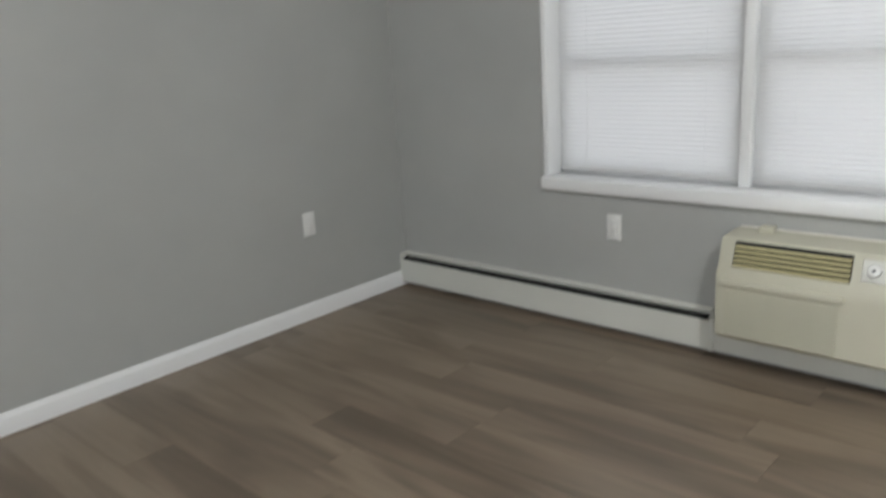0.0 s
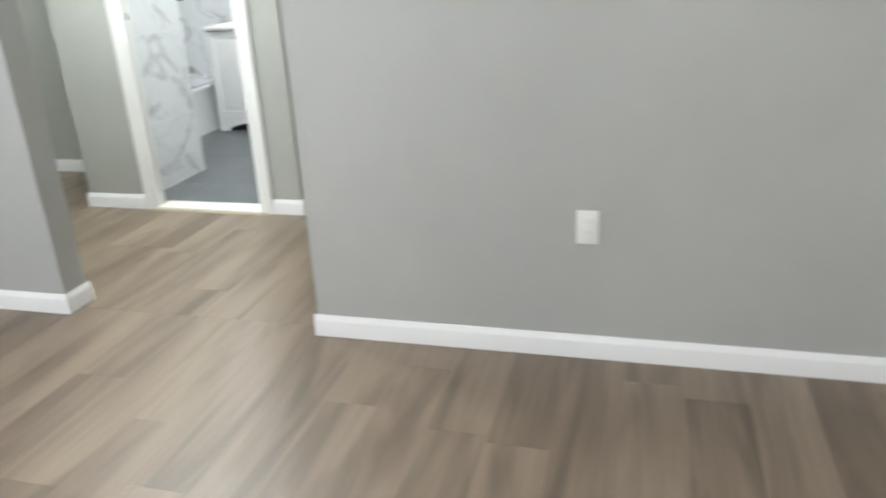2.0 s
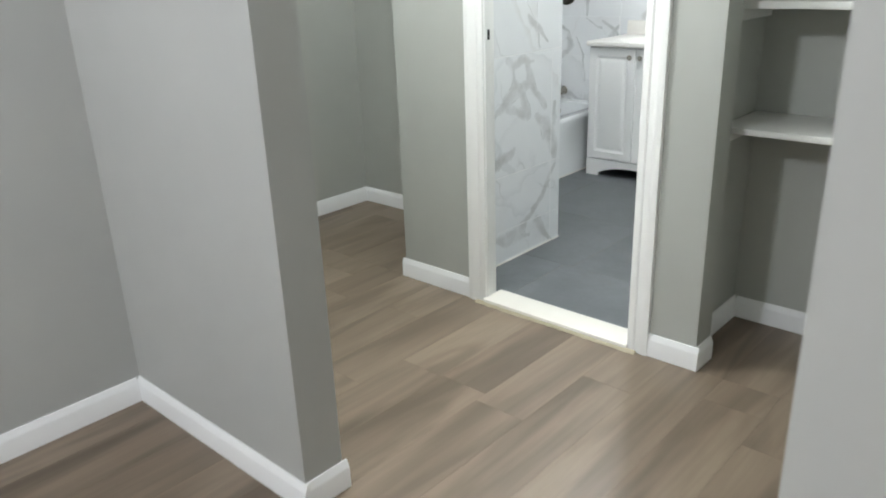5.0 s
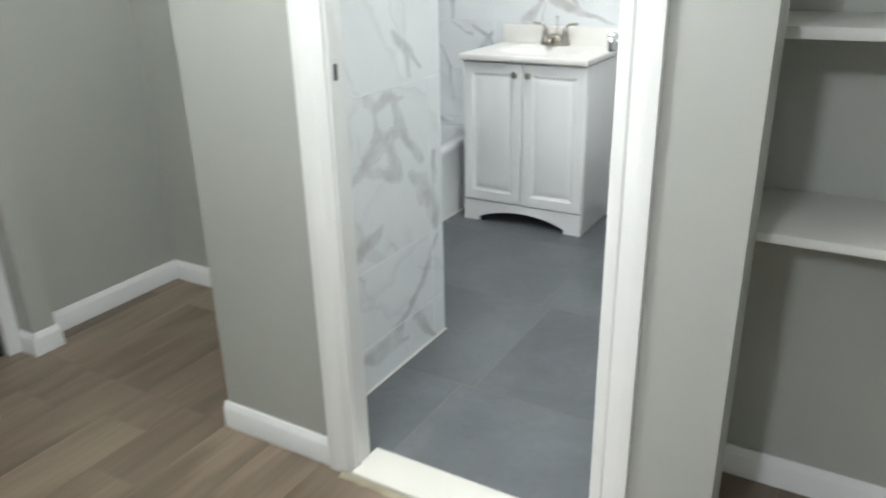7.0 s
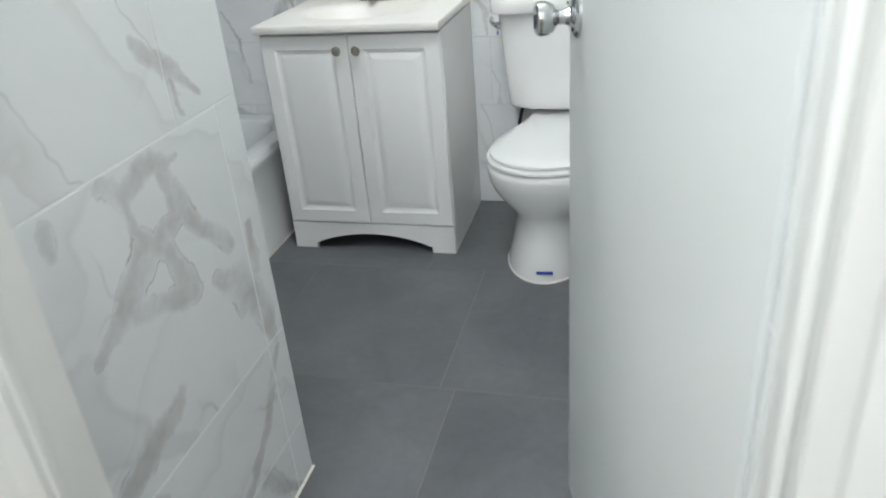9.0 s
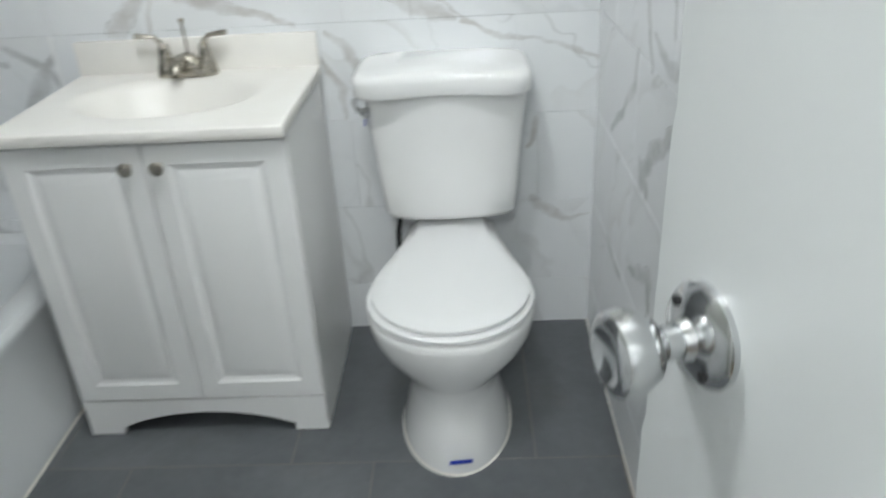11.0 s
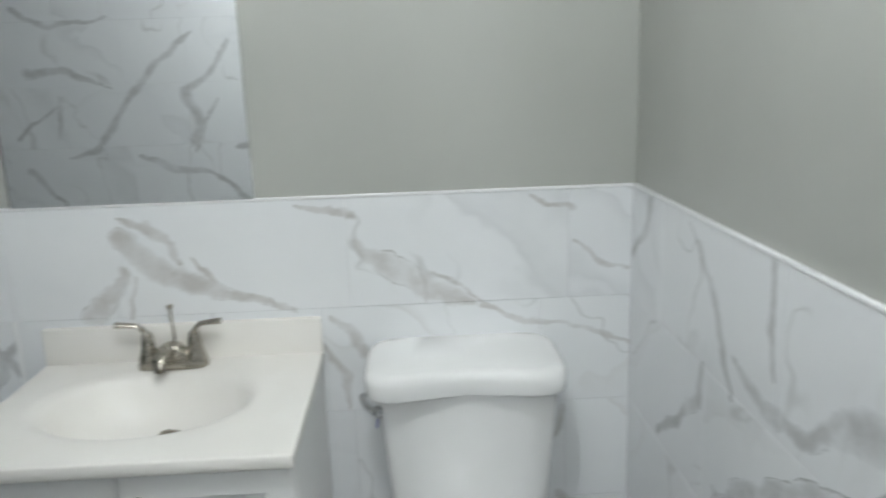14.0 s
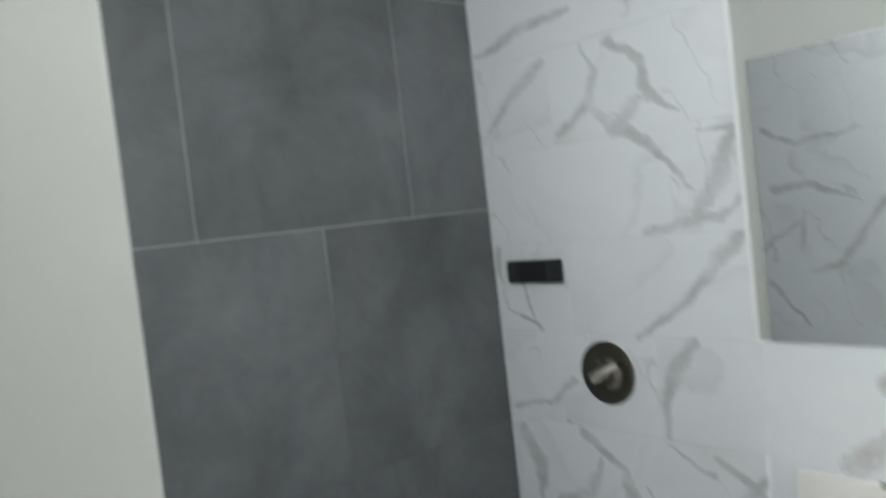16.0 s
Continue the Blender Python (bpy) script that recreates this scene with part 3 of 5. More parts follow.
wall_left = structure("wall_bath_left", boxes((BL - 0.15, BL - 0.0012, 0.78, BFAR - 0.006, 0, CZ)), GROUT_GRADED,
                      "dark grey tiled wall along the bathtub", "wall")
structure("ceiling", boxes((-4.40, XW + 0.15, YBACK - 0.12, BFAR + 0.12, CZ, CZ + 0.12)), CEIL, "flat white painted ceiling", "ceiling")
floor = structure("floor", boxes((-4.35, XW + 0.10, YBACK, 0.56, -0.12, -0.004)), SUBFLOOR, "greige wood-look vinyl plank floor", "floor")
structure("floor_recess", boxes((-4.30, -3.10, 0.56, 0.73, -0.12, -0.004)), SUBFLOOR, "plank floor under the hall recess wall", "floor")
bath_floor = structure("floor_bath", boxes((BX - 0.03, BR + 0.05, 0.081, BFAR, -0.12, 0.0052), (BL - 0.05, BX - 0.03, 0.79, BFAR, -0.12, 0.0052)), GROUT_FLOOR, "large grey slate-look floor tiles", "floor")


# ---- baseboards ----
def baseboard(name, a, b, label="white painted wooden baseboard", h=0.083, d=0.013):
    """A moulded skirting along the wall from a to b; it stands out to the right of the way from a to b."""
    a, b = Vector((*a, 0)), Vector((*b, 0))
    way = (b - a).normalized()
    out = Vector((way.y, -way.x, 0))
    prof = ((0, 0), (d, 0), (d, h * 0.72), (d * 0.85, h * 0.80), (d * 0.55, h * 0.90), (d * 0.35, h), (0, h))
    bm = extrude_poly([a + out * p + Vector((0, 0, q + 0.001)) for p, q in prof], b - a)
    return structure(name, bm, TRIM, label, "baseboard", 30)


D = 0.013
baseboard("baseboard_1", (AEND - D, YA), (XW, YA))
baseboard("baseboard_2", (AEND, YH), (AEND, YA))
baseboard("baseboard_3", (XL, YA), (STUB + D, YA))
baseboard("baseboard_4", (STUB, YA), (STUB, YH + D))
baseboard("baseboard_5", (XL, YBACK), (XL, YA - D))
baseboard("baseboard_6", (XWC - D, YB), (-2.715, YB))
baseboard("baseboard_7", (XWC, 0.69), (XWC, YB))
baseboard("baseboard_8", (XR, 0.69), (XWC, 0.69))
baseboard("baseboard_9", (XR, 0.062), (XR, 0.69 - D))
baseboard("baseboard_10", (-4.012, -0.022), (-4.012, 0.062 + D))
baseboard("baseboard_11", (-4.090, -0.022), (-4.012 + D, -0.022))
baseboard("baseboard_12", (-1.912, YB), (XP + D, YB))
baseboard("baseboard_13", (XP, YB), (XP, 0.11))
baseboard("baseboard_14", (XC, 0.11), (XC, YC))
baseboard("baseboard_15", (XC + D, YC), (-0.74, YC))
baseboard("baseboard_16", (AEND - D, YH), (AEND, YH))
baseboard("baseboard_17", (-0.74, YC), (-0.74, YH))

# ---- bathroom doorway ----
doorway = thing("door_1", (XD0, YB, 0), "white painted moulded door casing round the bathroom doorway", "door frame")
doorway["kind"] = "structure"


def casing(x_in, x_out, z1):
    """Moulded upright casing on the hall face."""
    s = 1 if x_out > x_in else -1
    w = abs(x_out - x_in)
    prof = ((0, 0), (0, -0.010), (0.010, -0.013), (w * 0.30, -0.013), (w * 0.36, -0.009), (w * 0.45, -0.011),
            (w * 0.62, -0.018), (w * 0.80, -0.020), (w, -0.018), (w, 0))
    return extrude_poly([(x_in + s * p, YB + q, 0.001) for p, q in prof], (0, 0, z1))


part("casing", casing(XD0 + 0.006, -2.715, 2.10), CASING, doorway)
part("casing", casing(XD1 - 0.004, -1.912, 2.10), CASING, doorway)
part("head_casing", box(-2.715, -1.912, -0.018, YB, 2.03, 2.10, 0.004), CASING, doorway)
part("jamb", box(XD0 - 0.0195, XD0, YB - 0.004, JB + 0.002, 0, 2.05, 0.003), CASING, doorway)
part("jamb", boxes((XD1, XD1 + 0.02, YB, 0.112, 0, 2.05)), CASING, doorway)
part("head_jamb", boxes((XD0, XD1, YB, 0.112, 2.03, 2.05)), CASING, doorway)
part("stop", box(XD0 + 0.0005, XD0 + 0.009, 0.000, 0.016, 0.02, 2.03, 0.003), CASING, doorway)
part("stop", box(XD1 - 0.011, XD1, 0.035, 0.070, 0.02, 2.03, 0.003), CASING, doorway)
part("strike_plate", boxes((XD0 + 0.0003, XD0 + 0.0015, 0.022, 0.048, 1.028, 1.088)), CASING, doorway, "painted strike plate")
# no hole is cut: a black patch on the plate paints its shade
part("latch_hole_shade", boxes((XD0 + 0.0015, XD0 + 0.0025, 0.027, 0.039, 1.041, 1.077)), BLACK, doorway, "black patch for the shade in the latch hole")
structure("threshold", box(XD0, XD1, -0.026, 0.098, 0.0, 0.022, 0.006), CAULK, "worn cream marble threshold in the doorway", "threshold", 40)

bead = random.Random(17)
ring = [[(XD0 - 0.03 + 0.72 * k / 40, YB - 0.026 - y * (1 + bead.uniform(-0.3, 0.3)), z) for y, z in ((-0.004, 0.001), (0.011, 0.001), (0.007, 0.006), (-0.004, 0.012))] for k in range(41)]
structure("caulk_4", loft(ring), paint("tan_adhesive_bead", (0.42, 0.37, 0.27), 0.6, 0.15, 0.3), "tan adhesive bead along the threshold", "trim", 40)

# the open door leaf, hinged on the right jamb
HX, HY, LEAF = -1.985, 0.135, 0.753
ang = radians(107.0)
DM = Matrix.Translation((HX, HY, 0)) @ Matrix.Rotation(ang, 4, 'Z')


def place(bm, m):
    bmesh.ops.transform(bm, matrix=m, verts=bm.verts)
    return bm


leaf = thing("bathroom_door", (HX, HY, 0), "flush white painted bathroom door standing open inward", "door")
wear = random.Random(3)
rim, dx = [], 0.0
for k in range(121):
    dx = 0.75 * dx + wear.uniform(-0.0009, 0.0009) - (0.0035 if wear.random() < 0.05 else 0.0)
    rim.append((LEAF + max(-0.006, min(0.0008, dx)), 0.012 + 2.008 * k / 120))


def leaf_ring(y, d):
    return [(d, y, 0.012 + d)] + [(x - d, y, z) for x, z in rim] + [(d, y, 2.02 - d)]


part("leaf", place(loft([leaf_ring(-0.018, 0.002), leaf_ring(-0.0165, 0.0), leaf_ring(0.0165, 0.0), leaf_ring(0.018, 0.002)]), DM), DOORWHITE, leaf, "", 40)
KX, KZ = LEAF - 0.060, 1.056
for side in (1, -1):
    rose = part("rose", place(lathe((KX, 0.018 * side, KZ), (0, side, 0),
                [(0.034, 0), (0.034, 0.004), (0.030, 0.009), (0.020, 0.012), (0.014, 0.014), (0.012, 0.020)]), DM), CHROME, leaf, "polished chrome rose")
    part("knob", place(lathe((KX, 0.018 * side, KZ), (0, side, 0),
         [(0.011, 0.016), (0.011, 0.030), (0.014, 0.034), (0.021, 0.039), (0.0255, 0.048), (0.027, 0.056), (0.0255, 0.063),
          (0.022, 0.066), (0.018, 0.0665), (0.013, 0.063), (0.0001, 0.061)]), DM), CHROME, leaf, "polished chrome door knob")
    for a in (45, 225):
        part("screw", place(lathe((KX + 0.024 * math.cos(radians(a)), 0.018 * side, KZ + 0.024 * math.sin(radians(a))), (0, side, 0),
             [(0.0035, 0.008), (0.0035, 0.0125), (0.001, 0.0128)], 10), DM), BLACK, rose)
part("latch_face", place(boxes((LEAF, LEAF + 0.002, -0.012, 0.012, KZ - 0.028, KZ + 0.028)), DM), NICKEL, leaf)
for z in (0.25, 1.75):
    part("hinge", place(lathe((-0.004, 0.020, z - 0.045), (0, 0, 1), [(0.006, 0), (0.006, 0.09)], 12), DM), NICKEL, leaf)

# ---- entry door ----
entry = thing("entry_door", (-4.115, -0.55, 0), "closed charcoal painted steel entry door", "door")
part("leaf", box(-4.150, -4.115, -1.0, -0.080, 0.012, 2.04, 0.003), DARKDOOR, entry)
for z in (0.237, 1.06):
    hinge = part("hinge", box(-4.115, -4.105, -0.102, -0.058, z - 0.055, z + 0.055, 0.003), DARKDOOR, entry, "charcoal painted hinge")
    part("pin", lathe((-4.101, -0.076, z - 0.058), (0, 0, 1), [(0.007, 0), (0.007, 0.116)], 12), DARKDOOR, hinge)
eframe = thing("door_2", (-4.105, -0.55, 0), "white painted steel frame of the entry door", "door frame")
eframe["kind"] = "structure"
part("jamb", box(-4.165, -4.090, -0.078, -0.023, 0, 2.08, 0.003), TRIM, eframe)
part("jamb", box(-4.165, -4.076, -1.05, -1.002, 0, 2.08, 0.003), TRIM, eframe)
part("head_jamb", box(-4.165, -4.090, -1.002, -0.090, 2.045, 2.08, 0.003), TRIM, eframe)
part("sweep", boxes((-4.140, -4.120, -1.0, -0.080, 0.0, 0.011)), BLACK, entry, "black rubber door sweep")

# ---- closet shelves ----
for z, t in ((0.790, 0.020), (1.172, 0.022)):
    sh = thing("closet_shelf", (-1.28, 0.39, z), "white painted wooden closet shelf on side cleats", "shelf", "closet shelves")
    part("board", box(XC + 0.003, -0.742, 0.172, YC - 0.002, z - t, z, 0.002), SHELFWHITE, sh)
    part("cleat", box(XC + 0.003, XC + 0.021, 0.190, YC - 0.003, z - t - 0.040, z - t - 0.001, 0.002), SHELFWHITE, sh)
    part("cleat", box(-0.760, -0.742, 0.190, YC - 0.003, z - t - 0.040, z - t - 0.001, 0.002), SHELFWHITE, sh)


# ---- wall plates ----
def outlet(at, yaw, label, rocker=False):
    m = Matrix.Translation(at) @ Matrix.Rotation(radians(yaw), 4, 'Z')
    ob = thing("light_switch" if rocker else "wall_outlet", at, label, "switch" if rocker else "outlet")
    plate = part("cover_plate", place(box(-0.035, 0.035, -0.006, 0, -0.057, 0.057, 0.003), m), PLASTIC, ob)
    face = part("insert", place(box(-0.0165, 0.0165, -0.0085, -0.006, -0.0335, 0.0335, 0.001), m), PLASTIC, plate)
    if not rocker:
        # thin grey strips on the insert stand for the shaded slots
        for z in (-0.019, 0.017):
            for x in (-0.006, 0.005):
                part("slot", place(boxes((x, x + 0.0015, -0.0089, -0.0085, z, z + 0.008)), m), SLOT_SHADE, plate)
    for z in (-0.045, 0.045):
        part("screw", place(lathe((0, -0.006, z), (0, -1, 0), [(0.003, 0), (0.003, 0.0008)], 10), m), PLASTIC, plate)
    return ob


OUTLET = "white plastic electrical outlet on the grey wall"
outlet((-0.122, YA, 0.468), 0, OUTLET)
outlet((2.590, YA, 0.470), 0, OUTLET)
outlet((XW, -2.571, 0.467), -90, OUTLET)
outlet((XL, -1.950, 0.462), 90, OUTLET)
outlet((-0.165, YA, 1.232), 0, "white plastic rocker light switch on the grey wall", True)

# ---- window ----
window = thing("window_1", (XW, -3.04, WZ0), "white framed window with closed blinds", "window")
window["kind"] = "structure"
part("window_sill", box(XW - 0.030, XW + 0.149, WY0 - 0.032, WY1 + 0.032, WZ0 - 0.060, WZ0, 0.010), TRIM, window, "glossy white window sill")
part("jamb_liner", box(XW - 0.007, XW + 0.149, WY1, WY1 + 0.028, WZ0, WZ1, 0.004), TRIM, window)
part("jamb_liner", box(XW - 0.007, XW + 0.149, WY0 - 0.028, WY0, WZ0, WZ1, 0.004), TRIM, window)
part("head_liner", box(XW - 0.007, XW + 0.149, WY0 - 0.028, WY1 + 0.028, WZ1, WZ1 + 0.028, 0.004), TRIM, window)
MY = -3.085
part("mullion", box(XW + 0.062, XW + 0.147, MY - 0.022, MY + 0.022, WZ0, WZ1, 0.004), TRIM, window)
for y0, y1 in ((WY0, MY - 0.022), (MY + 0.022, WY1)):
    fr = part("window_frame", boxes((XW + 0.112, XW + 0.147, y0, y0 + 0.045, WZ0, WZ1), (XW + 0.112, XW + 0.147, y1 - 0.045, y1, WZ0, WZ1),
                                    (XW + 0.112, XW + 0.147, y0 + 0.045, y1 - 0.045, WZ0, WZ0 + 0.05),
                                    (XW + 0.112, XW + 0.147, y0 + 0.045, y1 - 0.045, 1.13, 1.17),
                                    (XW + 0.112, XW + 0.147, y0 + 0.045, y1 - 0.045, WZ1 - 0.05, WZ1)), TRIM, window)
    for z0, z1 in ((WZ0 + 0.05, 1.13), (1.17, WZ1 - 0.05)):
        g = part("pane", boxes((XW + 0.126, XW + 0.131, y0 + 0.045, y1 - 0.045, z0, z1)), GLASS, fr)
        g.visible_shadow = False
    bl = thing("window_blind", (XW + 0.093, (y0 + y1) / 2, WZ0), "closed white horizontal mini blind in the window", "blind", "window blinds")
    a, b = (y0 + 0.008, y1 - 0.004) if y1 < MY else (y0 + 0.004, y1 - 0.006)
    part("head_rail", box(XW + 0.078, XW + 0.106, a, b, WZ1 - 0.035, WZ1 - 0.003, 0.002), BLIND, bl)
    part("bottom_rail", box(XW + 0.081, XW + 0.105, a, b, WZ0 + 0.012, WZ0 + 0.026, 0.003), BLIND, bl)
    for y in (a + 0.14, b - 0.14):
        part("cord", tube([(XW + 0.080, y, WZ0 + 0.02), (XW + 0.080, y, WZ1 - 0.02)], 0.0007, 6), BLIND, bl)
    hw, mid = (b - a) / 2, (a + b) / 2 - (y0 + y1) / 2
    pr = [(-0.0042, -0.0118), (-0.0012, -0.006), (0.0002, 0.0), (-0.0002, 0.006), (-0.0024, 0.0118)]
    bm = bmesh.new()
    rows = [[bm.verts.new((p, s * hw, q)) for p, q in pr] for s in (-1, 1)]
    for i in range(len(pr) - 1):
        bm.faces.new((rows[0][i], rows[0][i + 1], rows[1][i + 1], rows[1][i]))
    slat = finish(bm, "slat", BLIND, 60)
    z = WZ0 + 0.036
    while z < WZ1 - 0.045:
        shared("slat", slat, bl, (0.0, mid, z - WZ0))
        z += 0.0195

# ---- baseboard heater ----
heater = thing("baseboard_heater", (XW, -2.2, 0), "white enamelled hydronic baseboard heater along the wall", "heater")
HY0, HY1 = -3.015, YA - 0.016
part("back_plate", boxes((XW - 0.006, XW - 0.001, HY0, HY1, 0.02, 0.190)), HEATER, heater)
part("front_panel", extrude_poly([(XW - 0.049, HY1, 0.028), (XW - 0.045, HY1, 0.028), (XW - 0.045, HY1, 0.150), (XW - 0.049, HY1, 0.150)],
                                 (0, HY0 - HY1, 0)), HEATER, heater)
part("top_lip", extrude_poly([(XW - 0.006, HY1, 0.192), (XW - 0.006, HY1, 0.186), (XW - 0.030, HY1, 0.179), (XW - 0.031, HY1, 0.184)], (0, HY0 - HY1, 0)), HEATER, heater)
# damper and pipe take the near-black of the shaded gap as their colour
part("damper", extrude_poly([(XW - 0.044, HY1 - 0.01, 0.152), (XW - 0.043, HY1 - 0.01, 0.148), (XW - 0.018, HY1 - 0.01, 0.160), (XW - 0.019, HY1 - 0.01, 0.164)],
                            (0, HY0 - HY1 + 0.02, 0)), GAPSHADE, heater, "damper flap coloured as the shade in the gap")
part("pipe", tube([(XW - 0.026, HY1 - 0.01, 0.085), (XW - 0.026, HY0 + 0.01, 0.085)], 0.012), GAPSHADE, heater)
part("end_cap", box(XW - 0.048, XW - 0.001, HY1, HY1 + 0.012, 0.020, 0.182, 0.003), HEATER, heater)
part("end_cap", box(XW - 0.051, XW - 0.001, HY0 - 0.02, HY0, 0.020, 0.158, 0.003), HEATER, heater)
part("panel_extension", boxes((XW - 0.044, XW - 0.001, -3.95, HY0 - 0.02, 0.028, 0.145)), HEATER, heater)

# ---- through-wall air conditioner ----
ac = thing("air_conditioner", (3.15, -3.5, 0.15), "aged beige through-wall air conditioner under the window", "air conditioner")
AX, AY1, AY0 = 3.020, -3.090, -4.06
bm = bmesh.new()
side = [(XW - 0.001, 0.150), (AX + 0.020, 0.150), (AX + 0.004, 0.165), (AX + 0.002, 0.355), (AX + 0.002, 0.372), (AX + 0.004, 0.396),
        (AX + 0.018, 0.428), (AX + 0.046, 0.520), (AX + 0.054, 0.528), (XW - 0.001, 0.533)]
inset = [(AY1, 0.020), (AY1 - 0.006, 0.007), (AY1 - 0.022, 0.0), (AY0 + 0.022, 0.0), (AY0 + 0.006, 0.007), (AY0, 0.020)]
loft([[(min(x + d, XW - 0.001), y, z - (d * 0.5 if z > 0.4 else -d * 0.4)) for x, z in side] for y, d in inset], bm)
part("cabinet", bm, BEIGE, ac)


def on_slope(u, out=0.0):
    """A point of the sloping outlet face: u from 0 at the bottom to 1 at the top."""
    return AX + 0.018 + 0.028 * u - out, 0.428 + 0.092 * u


# a dark sheet on the slope paints the shade between the louvres
x0, z0 = on_slope(0.04, 0.0015)
x1, z1 = on_slope(0.98, 0.0015)
outl = part("outlet_shade_sheet", extrude_poly([(x0, -3.150, z0), (x1, -3.150, z1), (x1 + 0.003, -3.150, z1), (x0 + 0.003, -3.150, z0)], (0, -0.388, 0)), GAPSHADE, ac, "near-black sheet for the shade in the air outlet")
part("grille_ridge", box(AX - 0.012, AX + 0.010, -3.530, -3.116, 0.360, 0.386, 0.006), BEIGE, ac)
for i in range(5):
    x, z = on_slope(0.09 + 0.178 * i, 0.004)
    part("louvre", extrude_poly([(x - 0.006, -3.154, z - 0.0045), (x + 0.003, -3.154, z + 0.001), (x + 0.002, -3.154, z + 0.0045), (x - 0.007, -3.154, z - 0.001)],
                                (0, -0.380, 0)), LOUVRE, outl)
part("outlet_frame", boxes((x0 - 0.004, x0 + 0.004, -3.540, -3.145, z0 - 0.007, z0 - 0.001)), BEIGE, ac)
for i in range(17):
    z = 0.172 + 0.0102 * i
    part("grille_bar", box(AX - 0.004, AX + 0.003, -3.512, -3.138, z, z + 0.0058, 0.0012, seg=1), BEIGE, ac)
kx, kz = on_slope(0.55)
dial = part("control_panel", place(box(-0.055, 0.055, -0.004, 0.0, -0.040, 0.034, 0.003), Matrix.Translation((kx, -3.622, kz)) @ Matrix.Rotation(radians(-90), 4, 'Z') @ Matrix.Rotation(radians(-17), 4, 'X')), HEATER, ac, "pale control panel")
part("dial", lathe((kx - 0.003, -3.604, kz), (-0.95, 0, 0.3), [(0.022, 0), (0.021, 0.010), (0.018, 0.014), (0.001, 0.015)]), PLASTIC, dial, "white control dial")
part("dial_mark", lathe((kx - 0.016, -3.604, kz + 0.004), (-0.95, 0, 0.3), [(0.005, 0), (0.005, 0.003)], 12), BLACK, dial)
part("bracket", box(XW - 0.05, XW - 0.002, -3.24, -3.19, 0.530, 0.552, 0.004), BEIGE, ac)
part("top_seal", boxes((XW - 0.012, XW - 0.002, -4.03, -3.11, 0.534, 0.540)), CAULK, ac)

# ---- ceiling lamps ----
# the living room fixture is made up to carry the added fill lamp
for nm, pl, r, lab in (("bathroom", BATH_LAMP, 0.075, "round frosted glass bathroom ceiling lamp, switched on"),
                       ("hall", HALL_LAMP, 0.11, "round frosted glass hall ceiling lamp, switched on"),
                       ("room", ROOM_LAMP, 0.13, "round frosted glass ceiling lamp, switched on"),
                       ("living", LIVING_FILL, 0.13, "added out-of-view ceiling lamp that fills the living room with light")):
    cl = thing("ceiling_lamp", (pl[0], pl[1], CZ), lab, "ceiling lamp")
    part("canopy", lathe((pl[0], pl[1], CZ), (0, 0, -1), [(r + 0.02, 0), (r + 0.02, 0.018), (r, 0.024)]), TRIM, cl)
    h = CZ - pl[2]
    g = part("shade", lathe((pl[0], pl[1], CZ - 0.024), (0, 0, -1),
             [(r, 0.0)] + [(r * math.sin(a), (h - 0.024) * 0.5 + r * 0.95 * -math.cos(a) + 0.02) for a in [0.5 * math.pi + 0.5 * math.pi * k / 8 for k in range(9)]]), BATH_GLOBE if nm == "bathroom" else GLOBE, cl, "glowing frosted glass shade", 60)
    g.visible_shadow = False

# ---- vanity ----
VX0, VX1, VY, VYB, VT = -3.356, -2.728, 1.932, 2.380, 0.804
VC = (VX0 + VX1) / 2
van = thing("bathroom_vanity", (VC, 2.14, 0), "white two-door bathroom vanity with arched base", "vanity")
part("side_panel", boxes((VX0, VX0 + 0.016, VY, VYB, 0.004, VT)), CABINET, van)
part("side_panel", boxes((VX1 - 0.016, VX1, VY, VYB, 0.004, VT)), CABINET, van)
part("bottom_panel", boxes((VX0 + 0.016, VX1 - 0.016, VY + 0.02, VYB, 0.105, 0.12)), CABINET, van)
part("face_frame", boxes((VX0 + 0.016, VX1 - 0.016, VY, VY + 0.018, VT - 0.05, VT), (VX0 + 0.016, VX0 + 0.05, VY, VY + 0.018, 0.12, VT - 0.05),
                         (VX1 - 0.05, VX1 - 0.016, VY, VY + 0.018, 0.12, VT - 0.05)), CABINET, van)
# arched base board
pts = [(VX0 + 0.001, 0.004), (VX0 + 0.088, 0.004), (VX0 + 0.088, 0.030)]
for i in range(17):
    u = -1 + 2 * i / 16
    pts.append((VC + u * 0.218, 0.030 + 0.042 * (1 - u * u) ** 0.9))
pts += [(VX1 - 0.088, 0.030), (VX1 - 0.088, 0.004), (VX1 - 0.001, 0.004), (VX1 - 0.001, 0.112), (VX0 + 0.001, 0.112)]
bm = extrude_poly([(x, VY - 0.016, z) for x, z in pts], (0, 0.016, 0))
part("base_board", bm, CABINET, van, "arched white base board", 20)


def panel_door(x0, x1, z0, z1, y):
    """A raised-panel door: a flat frame, a groove and a sloped raised field."""
    def rect(i, d):
        return [(x0 + i, y - 0.018 + d, z0 + i), (x1 - i, y - 0.018 + d, z0 + i), (x1 - i, y - 0.018 + d, z1 - i), (x0 + i, y - 0.018 + d, z1 - i)]
    rings = [rect(0, 0.018), rect(0, 0.004), rect(0.004, 0.0), rect(0.048, 0.0), rect(0.054, 0.005), rect(0.062, 0.0075),
             rect(0.066, 0.0075), rect(0.086, 0.0015), rect(0.090, 0.0008)]
    return loft(rings)


